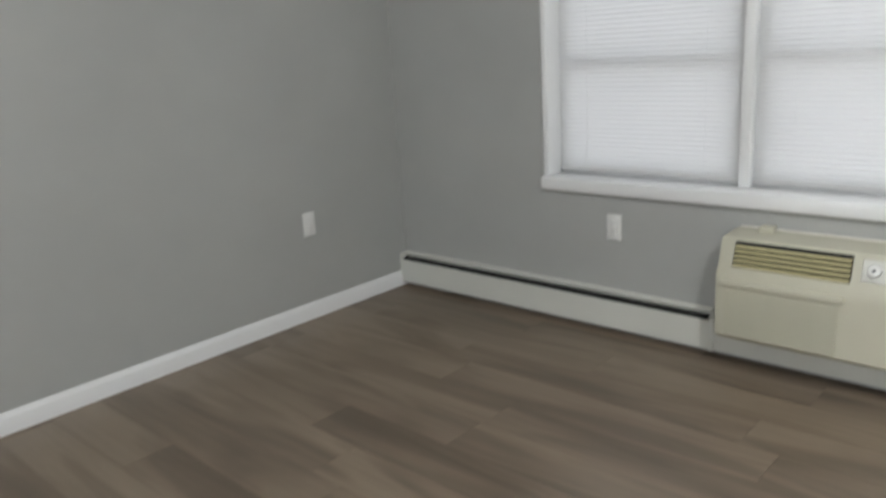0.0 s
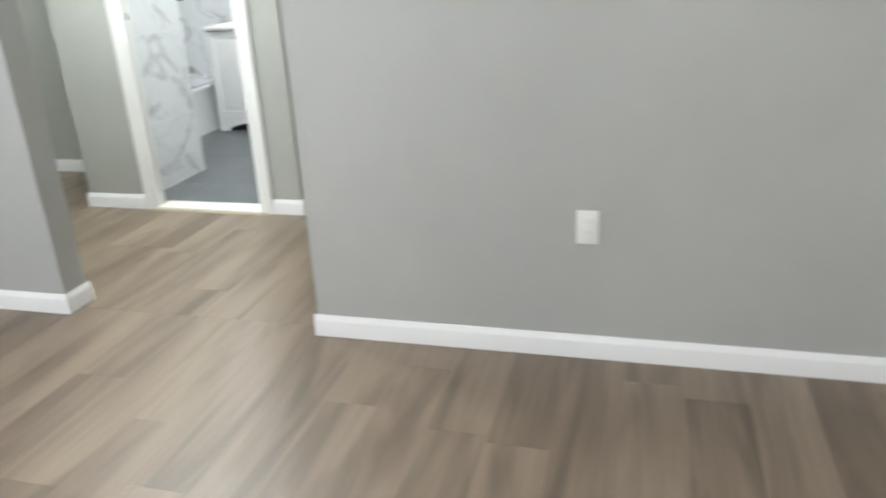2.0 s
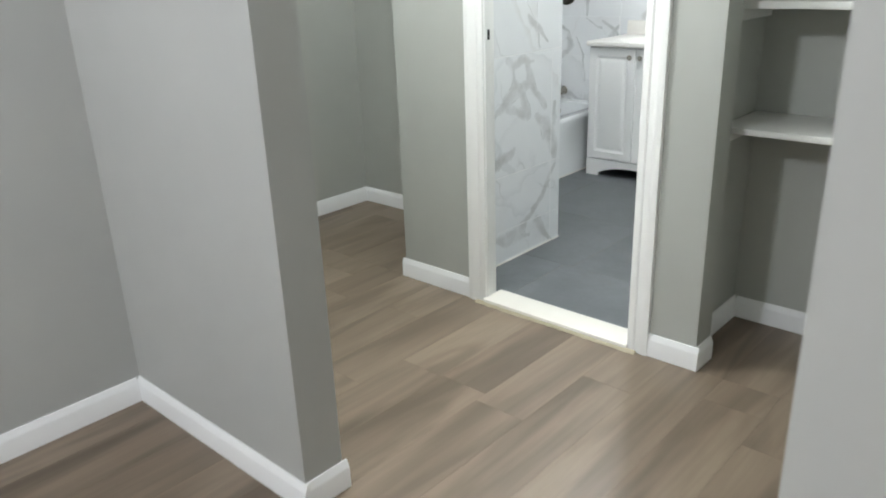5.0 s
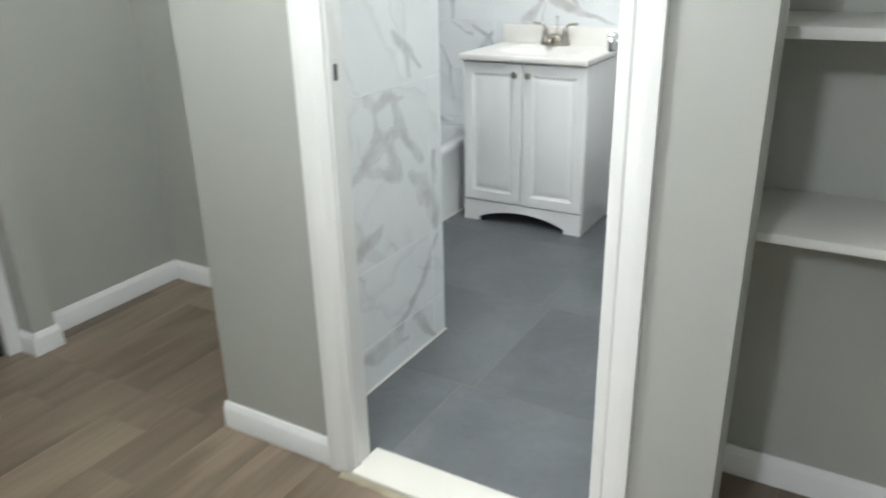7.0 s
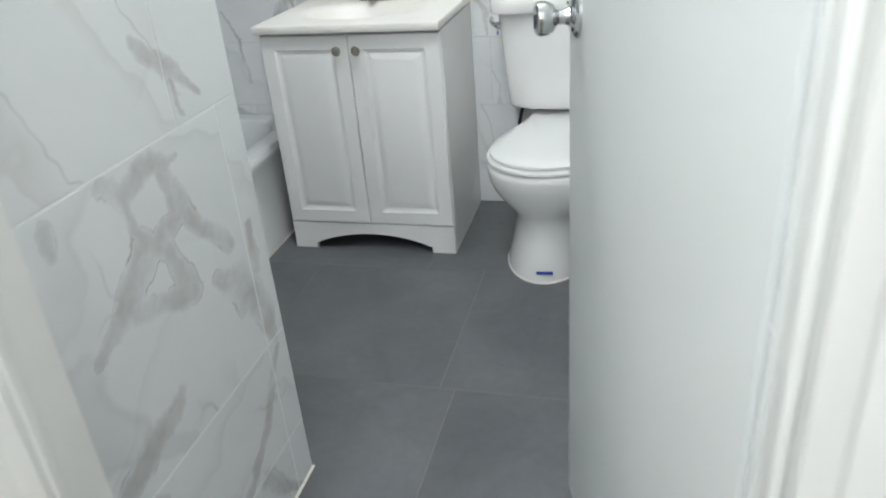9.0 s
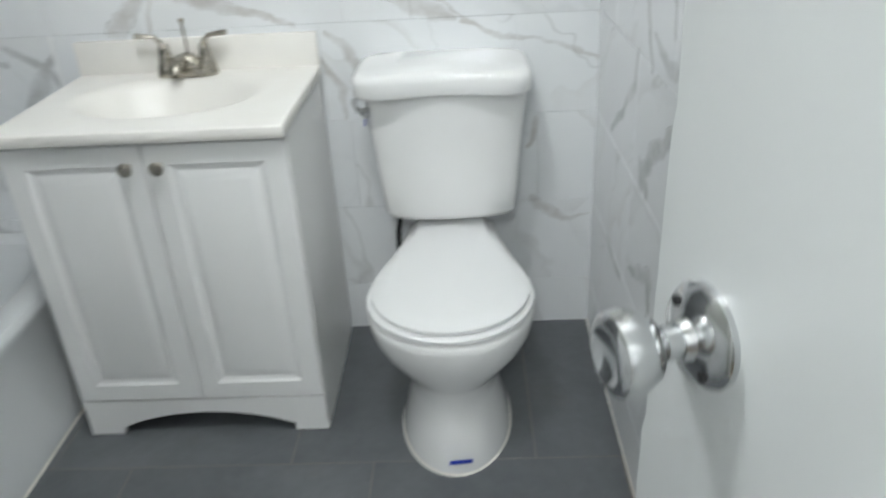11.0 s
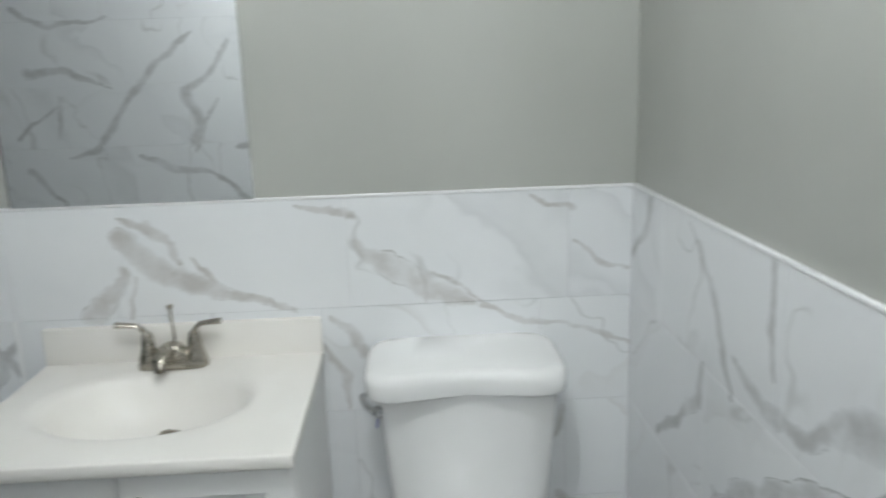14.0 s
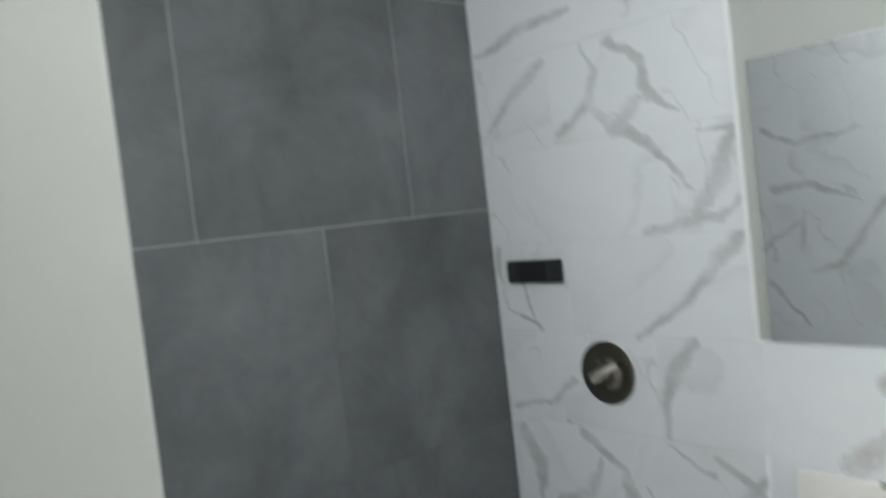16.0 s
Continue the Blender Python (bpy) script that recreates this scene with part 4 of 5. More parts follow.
GAP = 0.0015
for x0, x1, kx in ((VX0 + 0.002, VC - GAP, VC - 0.034), (VC + GAP, VX1 - 0.002, VC + 0.034)):
    d = part("door", panel_door(x0, x1, 0.116, VT - 0.004, VY), CABINET, van, "raised-panel cabinet door", 15)
    part("knob", lathe((kx, VY - 0.018, 0.750), (0, -1, 0), [(0.007, 0), (0.006, 0.010), (0.008, 0.013), (0.0145, 0.018), (0.016, 0.022), (0.013, 0.0265), (0.001, 0.028)], 22), NICKEL, d, "brushed nickel knob")

# ---- vanity top with the moulded basin ----
TX0, TX1, TY0, TY1, TZ = VX0 - 0.008, VX1 + 0.004, 1.890, 2.394, 0.836
BCX, BCY, BRX, BRY, BD = -3.058, 2.150, 0.218, 0.158, 0.115


def top_z(x, y):
    r = math.sqrt(((x - BCX) / BRX) ** 2 + ((y - BCY) / BRY) ** 2)
    if r >= 1.10:
        return TZ
    if r >= 0.94:
        k = (1.10 - r) / 0.16
        return TZ - 0.012 * k * k
    return TZ - 0.012 - BD * (1 - (r / 0.94) ** 3.0)


sink = thing("vanity_top", (VC, 2.09, TZ), "cream cultured marble vanity top with an oval basin", "sink")
bm = bmesh.new()
NX, NY = 72, 58
grid = [[bm.verts.new((x, y, top_z(x, y))) for x in [TX0 + 0.004 + (TX1 - TX0 - 0.008) * i / NX for i in range(NX + 1)]]
        for y in [TY0 + 0.004 + (2.376 - TY0 - 0.004) * j / NY for j in range(NY + 1)]]
for j in range(NY):
    for i in range(NX):
        bm.faces.new((grid[j][i], grid[j][i + 1], grid[j + 1][i + 1], grid[j + 1][i]))
loop = [grid[0][i] for i in range(NX + 1)] + [grid[j][NX] for j in range(1, NY + 1)] + [grid[NY][i] for i in range(NX - 1, -1, -1)] + [grid[j][0] for j in range(NY - 1, 0, -1)]


def skirt(v, z, out):
    x, y = v.co.x, v.co.y
    return bm.verts.new((TX0 + 0.004 - out if x < TX0 + 0.005 else TX1 - 0.004 + out if x > TX1 - 0.005 else x,
                         TY0 + 0.004 - out if y < TY0 + 0.005 else y, z))


prev = loop
for z, out in ((TZ - 0.001, 0.0025), (TZ - 0.004, 0.004), (TZ - 0.024, 0.004), (TZ - 0.0275, 0.001)):
    cur = [skirt(v, z, out) for v in loop]
    for i in range(len(loop)):
        k = (i + 1) % len(loop)
        bm.faces.new((prev[i], prev[k], cur[k], cur[i]))
    prev = cur
part("counter", bm, CREAM, sink, "", 50)
part("backsplash", box(TX0 + 0.002, TX1 - 0.001, 2.372, 2.3935, TZ - 0.02, 0.922, 0.004), CREAM, sink)
DX, DY = BCX + 0.012, BCY + 0.066
DZ = top_z(DX, DY) + 0.002
part("drain", lathe((DX, DY, DZ), (0, -0.25, 1), [(0.024, -0.004), (0.024, 0.003), (0.019, 0.004), (0.016, 0.001), (0.001, 0.001)]), NICKEL, sink, "nickel drain ring")
part("stopper", lathe((DX, DY, DZ + 0.001), (0, -0.25, 1), [(0.014, 0), (0.015, 0.004), (0.010, 0.007), (0.001, 0.008)]), DARKNICKEL, sink, "dark nickel stopper")

# ---- faucet ----
fx, fy, fz = -3.058, 2.335, TZ
fau = thing("bathroom_faucet", (fx, fy, fz), "brushed nickel two-handle bathroom faucet", "faucet")
ring = []
for k in range(28):
    a = 2 * math.pi * k / 28
    c, s = math.cos(a), math.sin(a)
    ring.append((0.052 * (1 if c > 0 else -1) * min(1, abs(c) * 2.2) + 0.026 * c, 0.027 * s))
part("base", loft([[(fx + x * k, fy + y * k, fz + z) for x, y in ring] for k, z in ((1, 0), (1, 0.010), (0.95, 0.018), (0.80, 0.021))]), NICKEL, fau)
def saddle(hw, hd, back, z, n=32):
    return [(fx + hw * math.cos(2 * math.pi * q / n), fy + back + hd * math.sin(2 * math.pi * q / n), fz + z) for q in range(n)]


part("bridge", loft([saddle(0.060, 0.022, 0.0, 0.014), saddle(0.052, 0.022, 0.0, 0.022), saddle(0.040, 0.022, 0.0, 0.034), saddle(0.029, 0.021, 0.0, 0.046),
                     saddle(0.020, 0.018, 0.002, 0.053), saddle(0.008, 0.008, 0.003, 0.056)]), NICKEL, fau, "", 60)
part("spout", tube([(fx - 0.006, fy + 0.010, fz + 0.034), (fx - 0.008, fy - 0.006, fz + 0.040), (fx - 0.010, fy - 0.026, fz + 0.040), (fx - 0.012, fy - 0.044, fz + 0.034),
                    (fx - 0.013, fy - 0.056, fz + 0.025), (fx - 0.013, fy - 0.062, fz + 0.015)],
                   [0.020, 0.022, 0.021, 0.019, 0.016, 0.013], 20, flat=0.75), NICKEL, fau, "", 60)
part("aerator", lathe((fx - 0.013, fy - 0.060, fz + 0.017), (0, -0.1, -1), [(0.009, 0), (0.009, 0.008), (0.007, 0.009)], 16), DARKNICKEL, fau)
for s in (-1, 1):
    b = part("handle_base", lathe((fx + s * 0.052, fy, fz + 0.016), (0, 0, 1), [(0.024, 0), (0.022, 0.010), (0.016, 0.030), (0.013, 0.050), (0.012, 0.060), (0.008, 0.066)]), NICKEL, fau)
    part("lever", tube([(fx + s * 0.052, fy, fz + 0.062), (fx + s * 0.056, fy - 0.002, fz + 0.086), (fx + s * 0.070, fy - 0.004, fz + 0.100),
                        (fx + s * 0.092, fy - 0.006, fz + 0.103), (fx + s * 0.116, fy - 0.008, fz + 0.105)], [0.010, 0.0085, 0.008, 0.009, 0.0105], 14, flat=0.7), NICKEL, b)
part("lift_rod", tube([(fx + 0.002, fy + 0.022, fz + 0.012), (fx - 0.002, fy + 0.024, fz + 0.128)], 0.0028, 10), NICKEL, fau)
part("rod_knob", lathe((fx - 0.002, fy + 0.024, fz + 0.126), (0, 0, 1), [(0.003, 0), (0.007, 0.006), (0.0075, 0.011), (0.001, 0.013)], 14), NICKEL, fau)

# ---- toilet ----
QX = -2.402
toi = thing("toilet", (QX, 2.0, 0), "white two-piece ceramic toilet with closed lid", "toilet")


def egg(cx, cy, hw, front, back, hb, z, n=44):
    """Plan outline: a round front, narrowing to hb at the back."""
    out = []
    cx, hw = cx + 0.004, hw * 1.022
    for k in range(n):
        a = 2 * math.pi * k / n
        c, s = math.cos(a), math.sin(a)
        if s <= 0:
            out.append((cx + hw * c, cy + (cy - front) * s, z))
        else:
            u = s ** 1.0
            w = hb + (hw - hb) * (0.5 + 0.5 * math.cos(math.pi * min(1, u * 1.02)))
            x = c / max(abs(c), 1e-6) * w if abs(c) > 0.34 else c / 0.34 * hb
            out.append((cx + x, cy + (back - cy) * (u if abs(c) > 0.34 else 1.0), z))
    return out


bowl = [(0.005, 1.956, 0.135, 1.739, 2.216, 0.110), (0.030, 1.956, 0.134, 1.740, 2.216, 0.110), (0.090, 1.956, 0.118, 1.756, 2.206, 0.100), (0.160, 1.956, 0.106, 1.772, 2.206, 0.100),
        (0.205, 1.956, 0.106, 1.778, 2.206, 0.100), (0.232, 1.946, 0.127, 1.764, 2.216, 0.100), (0.262, 1.936, 0.153, 1.748, 2.236, 0.105), (0.295, 1.926, 0.175, 1.732, 2.276, 0.110),
        (0.330, 1.921, 0.188, 1.722, 2.316, 0.115), (0.362, 1.916, 0.192, 1.718, 2.356, 0.120), (0.380, 1.916, 0.191, 1.719, 2.366, 0.120), (0.388, 1.916, 0.181, 1.728, 2.356, 0.110)]
part("bowl", loft([egg(QX, cy, hw, fr, bk, hb, z) for z, cy, hw, fr, bk, hb in bowl]), CERAMIC, toi, "", 60)
part("seat", loft([egg(QX, 1.914, h, f, 2.291, 0.094, z) for z, h, f in ((0.390, 0.187, 1.726), (0.394, 0.192, 1.720), (0.402, 0.192, 1.720), (0.406, 0.188, 1.725))]), SEATPLASTIC, toi, "", 40)
part("lid", loft([egg(QX, 1.916, h, f, 2.284, 0.090, z) for z, h, f in ((0.4085, 0.177, 1.738), (0.411, 0.181, 1.733), (0.419, 0.181, 1.733), (0.4235, 0.175, 1.740), (0.4275, 0.138, 1.782), (0.429, 0.06, 1.856))]), SEATPLASTIC, toi, "closed glossy lid", 40)
for s in (-1, 1):
    part("hinge_cap", box(QX + s * 0.062 - 0.020, QX + s * 0.062 + 0.020, 2.278, 2.306, 0.392, 0.426, 0.006), SEATPLASTIC, toi)


def tank_ring(hw, front, back, z, bow, wave=0.0, n=64, e=0.28):
    out = []
    for k in range(n):
        a = 2 * math.pi * k / n
        c, s = math.cos(a), math.sin(a)
        x = math.copysign(abs(c) ** e, c)
        y = math.copysign(abs(s) ** e, s)
        yy = (front + back) / 2 + (back - front) / 2 * y
        if y < 0:
            yy += -y * (bow * x * x - wave * math.cos(math.pi * x) * 0.5 - wave * 0.0)
        out.append((QX + hw * x, yy, z))
    return out


part("tank", loft([[(x + 0.006, y, w) for x, y, w in tank_ring(h, f, 2.391, z, 0.022)] for z, h, f in ((0.452, 0.156, 2.222), (0.456, 0.167, 2.206), (0.470, 0.174, 2.199), (0.54, 0.180, 2.192), (0.69, 0.193, 2.186), (0.798, 0.202, 2.180))]), CERAMIC, toi, "", 50)
part("tank_lid", loft([tank_ring(h, f, 2.396, z, 0.014, -0.040, e=0.36) for z, h, f in ((0.799, 0.207, 2.160), (0.801, 0.215, 2.150), (0.806, 0.217, 2.147), (0.836, 0.218, 2.146), (0.848, 0.215, 2.150), (0.854, 0.208, 2.158), (0.8570, 0.196, 2.172), (0.8580, 0.12, 2.24))]), CERAMIC, toi, "rounded ceramic tank lid", 60)
lv = part("flush_lever", lathe((QX - 0.186, 2.221, 0.752), (-1, -0.35, 0), [(0.013, 0), (0.013, 0.012), (0.009, 0.016)], 16), CHROME, toi, "chrome flush lever")
part("lever_arm", tube([(QX - 0.199, 2.217, 0.752), (QX - 0.212, 2.224, 0.757), (QX - 0.224, 2.252, 0.762), (QX - 0.228, 2.278, 0.764)], [0.008, 0.008, 0.007, 0.0085], 12), CHROME, lv)
part("tag", boxes((QX - 0.196, QX - 0.194, 2.202, 2.222, 0.722, 0.736)), BLUE, lv, "small blue tag")
part("supply_hose", tube([(QX - 0.135, 2.356, 0.43), (QX - 0.150, 2.346, 0.36), (QX - 0.155, 2.366, 0.26), (QX - 0.14, 2.391, 0.20)], 0.007, 10), BLACK, toi, "dark braided supply hose")
tape = place(box(-0.027, 0.027, -0.0006, 0.0006, -0.005, 0.005), pose(QX + 0.016, 1.742, 0.045, -10, 0, 5))
part("tape", tape, BLUE, toi, "strip of blue tape on the base")
part("caulk", loft([egg(QX, 1.956, h, f, 2.221, 0.115, z) for z, h, f in ((0.0038, 0.142, 1.732), (0.010, 0.135, 1.739))]), CAULK, toi, "cream caulk line")

# ---- bathtub ----
tub = thing("bathtub", (-3.82, 1.6, 0), "white enamelled alcove bathtub with a plain apron", "bathtub")
TY0b, TY1b, TZb = FY + 0.003, BFAR - 0.012, 0.376


def rrect(x0, x1, y0, y1, r, z, n=6):
    out = []
    for cx, cy, a0 in ((x1 - r, y1 - r, 0), (x0 + r, y1 - r, 90), (x0 + r, y0 + r, 180), (x1 - r, y0 + r, 270)):
        for k in range(n + 1):
            a = radians(a0 + 90 * k / n)
            out.append((cx + r * math.cos(a), cy + r * math.sin(a), z))
    return out


X0, X1 = BL + 0.003, TUBX
rings = [rrect(X0, X1, TY0b, TY1b, 0.004, 0.004), rrect(X0, X1, TY0b, TY1b, 0.004, 0.06), rrect(X0, X1 - 0.004, TY0b, TY1b, 0.004, 0.075),
         rrect(X0, X1 - 0.008, TY0b, TY1b, 0.004, 0.33), rrect(X0, X1, TY0b, TY1b, 0.006, 0.350), rrect(X0, X1 - 0.004, TY0b, TY1b, 0.008, 0.366), rrect(X0, X1 - 0.014, TY0b, TY1b, 0.010, TZb),
         rrect(X0 + 0.050, X1 - 0.085, TY0b + 0.075, TY1b - 0.070, 0.13, TZb - 0.001), rrect(X0 + 0.060, X1 - 0.098, TY0b + 0.088, TY1b - 0.078, 0.13, TZb - 0.012),
         rrect(X0 + 0.075, X1 - 0.115, TY0b + 0.15, TY1b - 0.090, 0.13, 0.22), rrect(X0 + 0.10, X1 - 0.135, TY0b + 0.24, TY1b - 0.110, 0.12, 0.10), rrect(X0 + 0.15, X1 - 0.18, TY0b + 0.30, TY1b - 0.16, 0.09, 0.065)]
part("shell", loft(rings), ENAMEL, tub, "", 45)
part("overflow_plate", lathe((-3.845, TY1b - 0.083, 0.300), (0, -1, 0.1), [(0.036, 0), (0.036, 0.004), (0.030, 0.010), (0.012, 0.011), (0.010, 0.009), (0.001, 0.009)]), NICKEL, tub, "nickel overflow plate")
part("caulk", extrude_poly([(TUBX, TY0b, 0.004), (TUBX + 0.006, TY0b, 0.004), (TUBX, TY0b, 0.012)], (0, TY1b - TY0b, 0)), CAULK, tub, "cream caulk line")

# ---- tub fittings ----
sp = thing("tub_spout", (-3.845, BFAR, 0.43), "brushed nickel tub spout with diverter on marble", "faucet")
part("flange", lathe((-3.845, BFAR, 0.435), (0, -1, 0), [(0.034, 0), (0.034, 0.006), (0.028, 0.012)]), NICKEL, sp)
part("body", tube([(-3.845, BFAR - 0.006, 0.435), (-3.845, BFAR - 0.05, 0.432), (-3.845, BFAR - 0.10, 0.420), (-3.845, BFAR - 0.128, 0.405)], [0.026, 0.026, 0.025, 0.024], 20), NICKEL, sp)
part("outlet", lathe((-3.845, BFAR - 0.122, 0.402), (0, -0.35, -1), [(0.020, 0), (0.020, 0.022), (0.015, 0.023)], 18), NICKEL, sp)
part("diverter", lathe((-3.845, BFAR - 0.115, 0.428), (0, 0, 1), [(0.004, 0), (0.004, 0.012), (0.008, 0.014), (0.007, 0.022)], 14), NICKEL, sp)
vv = thing("shower_valve", (-3.845, BFAR, 1.104), "brushed nickel shower valve with lever on marble", "valve")
part("escutcheon", lathe((-3.842, BFAR, 1.096), (0, -1, 0), [(0.091, 0), (0.091, 0.004), (0.085, 0.011), (0.062, 0.016), (0.048, 0.014), (0.040, 0.018), (0.032, 0.030), (0.001, 0.030)], 40), DARKNICKEL, vv)
hv = part("hub", lathe((-3.832, BFAR - 0.028, 1.106), (0, -1, 0), [(0.024, 0), (0.021, 0.014), (0.015, 0.020), (0.001, 0.021)]), DARKNICKEL, vv)
part("lever", tube([(-3.792, BFAR - 0.036, 1.126), (-3.812, BFAR - 0.052, 1.116), (-3.834, BFAR - 0.064, 1.102), (-3.850, BFAR - 0.066, 1.092)], [0.009, 0.012, 0.014, 0.013], 14), PALENICKEL, hv, "pale nickel lever")
dsp = thing("soap_holder", (-4.052, BFAR, 1.373), "black plastic wall-mounted bath fitting on marble", "soap holder")
part("body", box(-4.150, -3.955, BFAR - 0.026, BFAR, 1.341, 1.405, 0.004), BLACK, dsp)
for x in (-4.126, -3.980):
    part("end_cap", box(x - 0.022, x + 0.022, BFAR - 0.029, BFAR - 0.0262, 1.350, 1.396, 0.002), material("dark_grey_plastic", (0.03, 0.032, 0.034), 0.3), dsp)

# ---- mirror ----
mir = thing("wall_mirror", (-3.105, BFAR - 0.008, WZ), "frameless rectangular wall mirror on the wainscot edge", "mirror")
part("glass", box(-3.390, -2.853, BFAR - 0.014, BFAR - 0.007, WZ + 0.002, 1.821, 0.0012, seg=1), MIRROR, mir)

# ---- tile edge trims ----
structure("trim_1", box(-3.420, BR - 0.001, BFAR - 0.013, BFAR - 0.0055, WZ - 0.003, WZ + 0.004, 0.002), TRIM, "white edge trim along the wainscot top", "trim", 40)
structure("trim_2", box(-3.429, -3.419, BFAR - 0.016, BFAR - 0.0055, WZ - 0.004, CZ, 0.002), TRIM, "white vertical edge trim of the shower tile", "trim", 40)
structure("trim_3", box(BR - 0.0058, BR + 0.0045, 0.112, BFAR - 0.012, WZ - 0.002, WZ + 0.005, 0.002), TRIM, "white edge trim along the wainscot top", "trim", 40)
structure("trim_4", box(BX - 0.034, BX - 0.020, FY - 0.016, FY + 0.035, WZ + 0.007, CZ, 0.004), TRIMGREY, "cream corner trim of the shower wall", "trim", 40)
structure("trim_5", box(BX - 0.012, BX + 0.003, JB + 0.002, FY - 0.001, WZ - 0.004, WZ + 0.006, 0.002), CAULK, "cream edge trim on the chase wainscot", "trim", 40)
structure("caulk_1", box(BX, BX + 0.007, JB + 0.002, FY, 0.004, 0.011, 0.003), CAULK, "cream caulk line at the foot of the chase", "trim")
structure("caulk_2", box(BR - 0.007, BR, 0.112, BFAR, 0.004, 0.011, 0.003), CAULK, "cream caulk line at the foot of the wall", "trim")
structure("caulk_3", box(TUBX, BR, BFAR - 0.007, BFAR, 0.004, 0.011, 0.003), CAULK, "cream caulk line at the foot of the wall", "trim")

# ---- tiles ----
TILE_MESH = {}


def tile_mesh(name, w, h, thick, mat, axis):
    """A bevelled tile about its own centre, with its face turned along axis ('x', '-x', 'y', '-y' or 'z')."""
    key = (name, mat.name, round(w, 3), round(h, 3), axis)
    if key not in TILE_MESH:
        e = 0.0004 if thick < 0.005 else 0.0007
        def ring(i, d):
            return [(-w / 2 + i, -h / 2 + i, d), (w / 2 - i, -h / 2 + i, d), (w / 2 - i, h / 2 - i, d), (-w / 2 + i, h / 2 - i, d)]
        bm = loft([ring(0, 0), ring(0, thick - e), ring(e, thick)])
        turn = {'z': Matrix(), '-y': Matrix.Rotation(radians(90), 4, 'X'), 'y': Matrix.Rotation(radians(180), 4, 'Z') @ Matrix.Rotation(radians(90), 4, 'X'),
                'x': Matrix.Rotation(radians(90), 4, 'Z') @ Matrix.Rotation(radians(90), 4, 'X'),
                '-x': Matrix.Rotation(radians(-90), 4, 'Z') @ Matrix.Rotation(radians(90), 4, 'X')}[axis]
        place(bm, turn)
        TILE_MESH[key] = finish(bm, name, mat)
    return TILE_MESH[key]


def courses(parent, axis, fixed, u0, u1, joints, starts, width, mat, gap, thick=TH):
    """Tiles between u0 and u1 along the wall, in rows between the heights in joints; starts gives each row a vertical joint."""
    for r, (z0, z1) in enumerate(zip(joints, joints[1:])):
        s = starts[r % len(starts)]
        k = math.floor((u0 - s) / width)
        while s + k * width < u1 - 0.004:
            a, b = max(u0, s + k * width), min(u1, s + (k + 1) * width)
            k += 1
            if b - a < 0.012:
                continue
            me = tile_mesh("tile", b - a - gap, z1 - z0 - gap, thick, mat, axis)
            c, z = (a + b) / 2, (z0 + z1) / 2
            loc = {'-y': (c, fixed + thick, z), 'y': (c, fixed - thick, z), 'x': (fixed - thick, c, z), '-x': (fixed + thick, c, z)}[axis]
            shared("tile", me, parent, loc)


ROWS = [0.004, 0.160, 0.418, 0.679, 0.940, WZ]
UP = [WZ, 1.454, 1.712, 1.970, 2.228, CZ - 0.002]
backing = structure("tile_backing", boxes((-3.420, BR, BFAR - 0.0035, BFAR - 0.0065, 0, WZ - 0.004), (BL, -3.420, BFAR - 0.0035, BFAR - 0.0065, 0, CZ)),
                    GROUT, "light grout bed behind the marble tiles", "wall")
backing2 = structure("tile_backing_right", boxes((BR - 0.0025, BR + 0.0037, 0.112, BFAR, 0, WZ - 0.004)), GROUT, "light grout bed behind the marble tiles", "wall")
backing3 = structure("tile_backing_chase", boxes((BX - 0.0235, BX - 0.001, JB + 0.001, FY - 0.003, 0, WZ - 0.004), (BL, BX - 0.026, FY - 0.0135, FY - 0.003, 0, CZ)), GROUT, "light grout bed behind the marble tiles", "wall")
courses(backing, '-y', BFAR - 0.010, -3.420, BR, ROWS, (-3.30, -2.92, -3.17, -2.72, -3.163), 0.510, MARBLE_BACK, 0.0007, 0.006)
courses(backing, '-y', BFAR - 0.010, BL, -3.420, ROWS[:5], (-3.69, -3.94, -3.50, -3.94), 0.510, MARBLE_TUB_LOW, 0.0007, 0.006)
courses(backing, '-y', BFAR - 0.010, BL, -3.420, ROWS[4:] + UP[1:2], (-3.69, -3.94), 0.510, MARBLE_TUB_MID, 0.0007, 0.006)
courses(backing, '-y', BFAR - 0.010, BL, -3.420, UP[1:], (-3.60, -3.94, -3.69), 0.510, MARBLE_TUB_HIGH, 0.0007, 0.006)
courses(backing2, '-x', BR - 0.004, 0.113, BFAR - 0.011, ROWS, (1.41, 1.66, 1.41, 1.925, 1.157), 0.510, MARBLE_SIDE, 0.0012, 0.006)
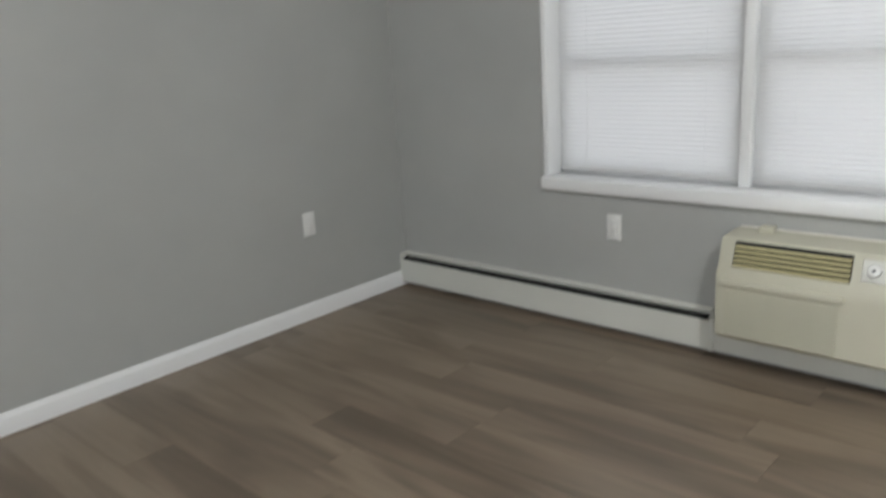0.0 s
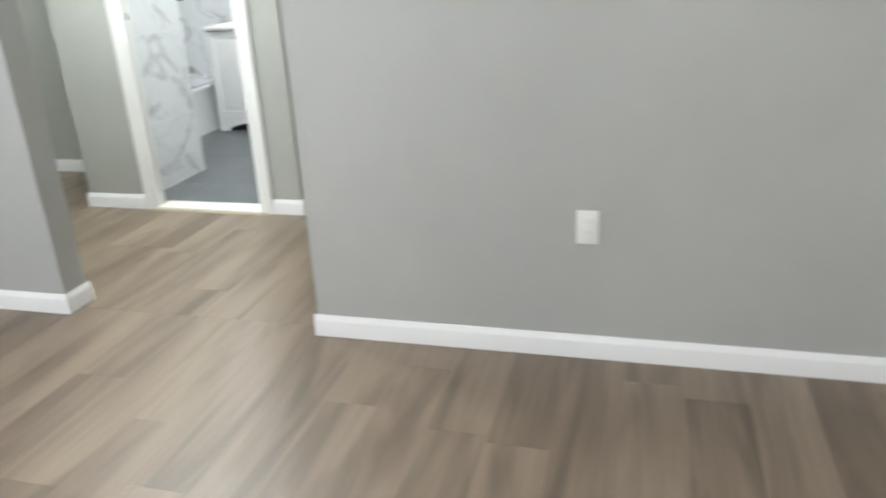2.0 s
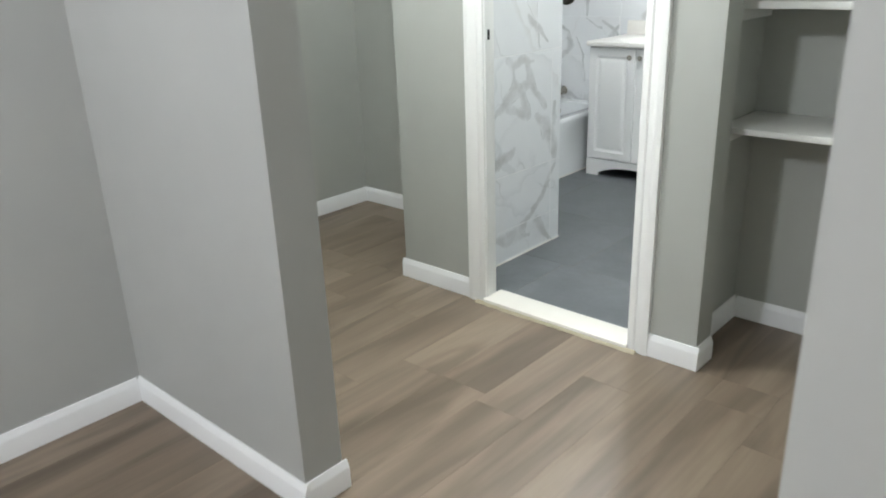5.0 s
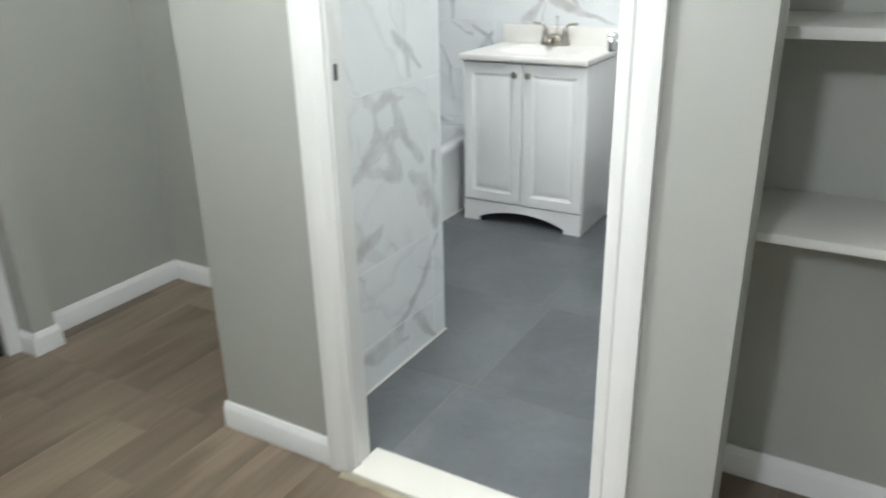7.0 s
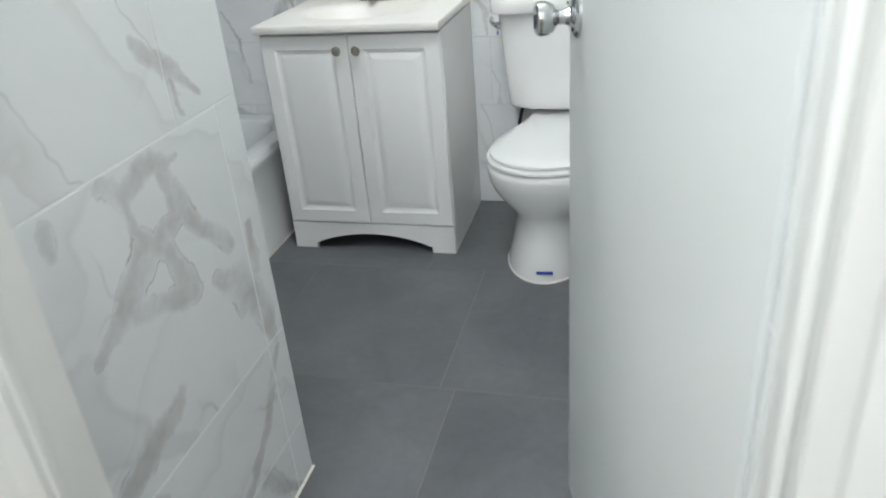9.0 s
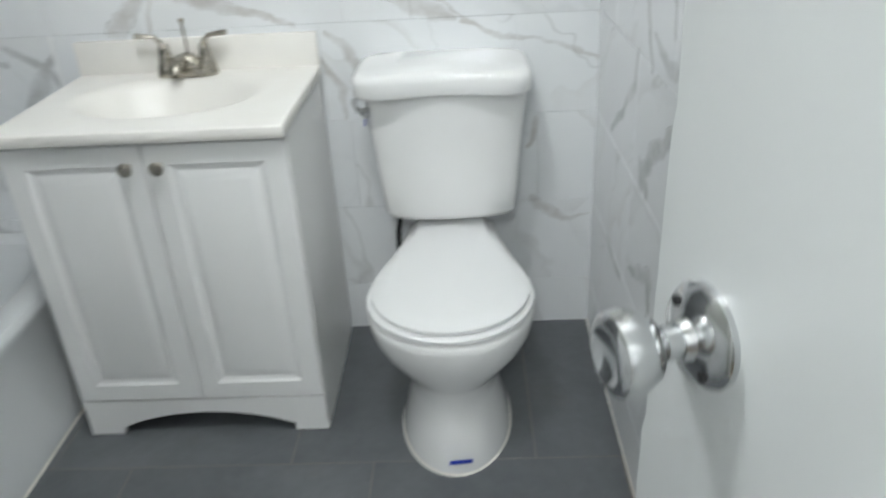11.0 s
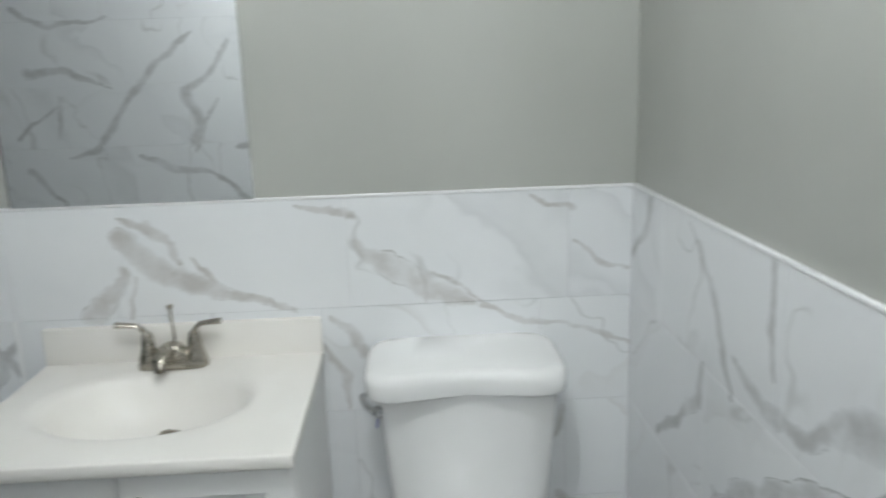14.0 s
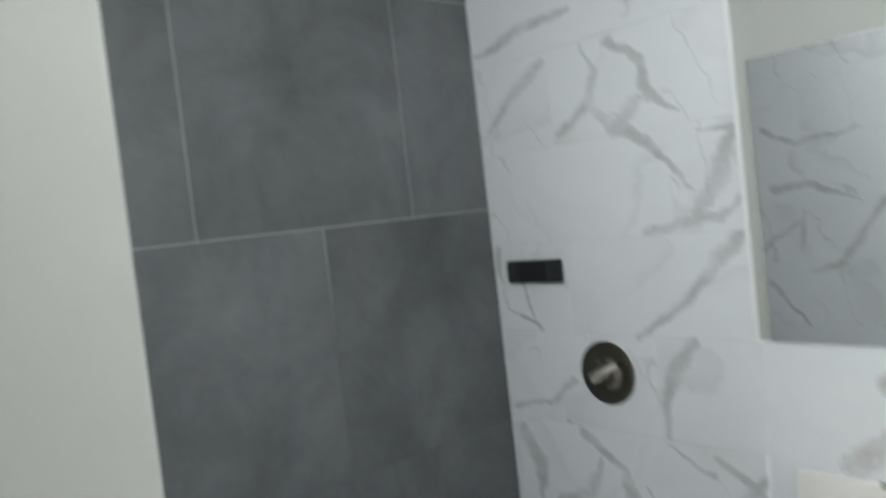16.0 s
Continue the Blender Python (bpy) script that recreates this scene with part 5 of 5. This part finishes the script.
courses(backing3, 'x', BX, JB + 0.002, FY - 0.001, [0.004, 0.157, 0.412, 0.931, WZ], (-0.30, -0.30, -0.30, 0.618), 1.040, MARBLE_CHASE, 0.0036, 0.006)
courses(backing3, 'y', FY, BL + 0.001, BX - 0.030, ROWS + UP[1:], (-3.165, -3.42), 0.510, MARBLE_END, 0.0007, 0.006)
courses(wall_left, 'x', BL, FY, BFAR - 0.010, [0.29, 0.927, 1.563, 2.172, CZ - 0.002], (1.473, 1.802, 1.475, 1.75), 0.620, DARKTILE, 0.0030, 0.0012)

# bathroom floor tiles
FT = 0.600
for r, (y0, y1) in enumerate(((-0.085, 0.515), (0.515, 1.153), (1.153, 1.791), (1.791, BFAR))):
    s = (-2.601, -2.558, -2.601, -2.206)[r]
    k = math.floor((BL - s) / FT)
    while s + k * FT < BR:
        a, b = max(TUBX - 0.02 if y1 > 0.86 else BX - 0.02, s + k * FT), min(BR - 0.001, s + (k + 1) * FT)
        k += 1
        c0, c1 = max(0.082, y0), min(BFAR - 0.001, y1)
        if b - a < 0.02 or c1 - c0 < 0.02:
            continue
        me = tile_mesh("floor_tile", b - a - 0.0018, c1 - c0 - 0.0018, 0.006, FLOORTILE, 'z')
        shared("tile", me, bath_floor, ((a + b) / 2, (c0 + c1) / 2, 0.0))

# ---- floor planks ----
PW, PL = 0.184, 1.22


def lay(x0, x1, y0, y1, seed):
    """Rows of planks along y between x0 and x1."""
    r = random.Random(seed)
    k = math.floor((x0 - 0.012) / PW)
    while 0.012 + k * PW < x1:
        a, b = max(x0, 0.012 + k * PW), min(x1, 0.012 + (k + 1) * PW)
        k += 1
        if b - a < 0.008:
            continue
        y = y0 - r.uniform(0.05, PL - 0.05)
        while y < y1:
            c, d = max(y, y0), min(y + PL, y1)
            y += PL
            if d - c < 0.015:
                continue
            me = tile_mesh("plank", b - a - 0.0005, d - c - 0.0005, 0.004, PLANK, 'z')
            shared("plank", me, floor, ((a + b) / 2, (c + d) / 2, -0.004))


lay(XL, XW, YBACK, -1.22, 5)
lay(-4.17, -0.74, -1.22, 0.0, 8)
lay(XC, -0.74, 0.0, YC, 9)
lay(XR, XWC, 0.0, 0.69, 10)
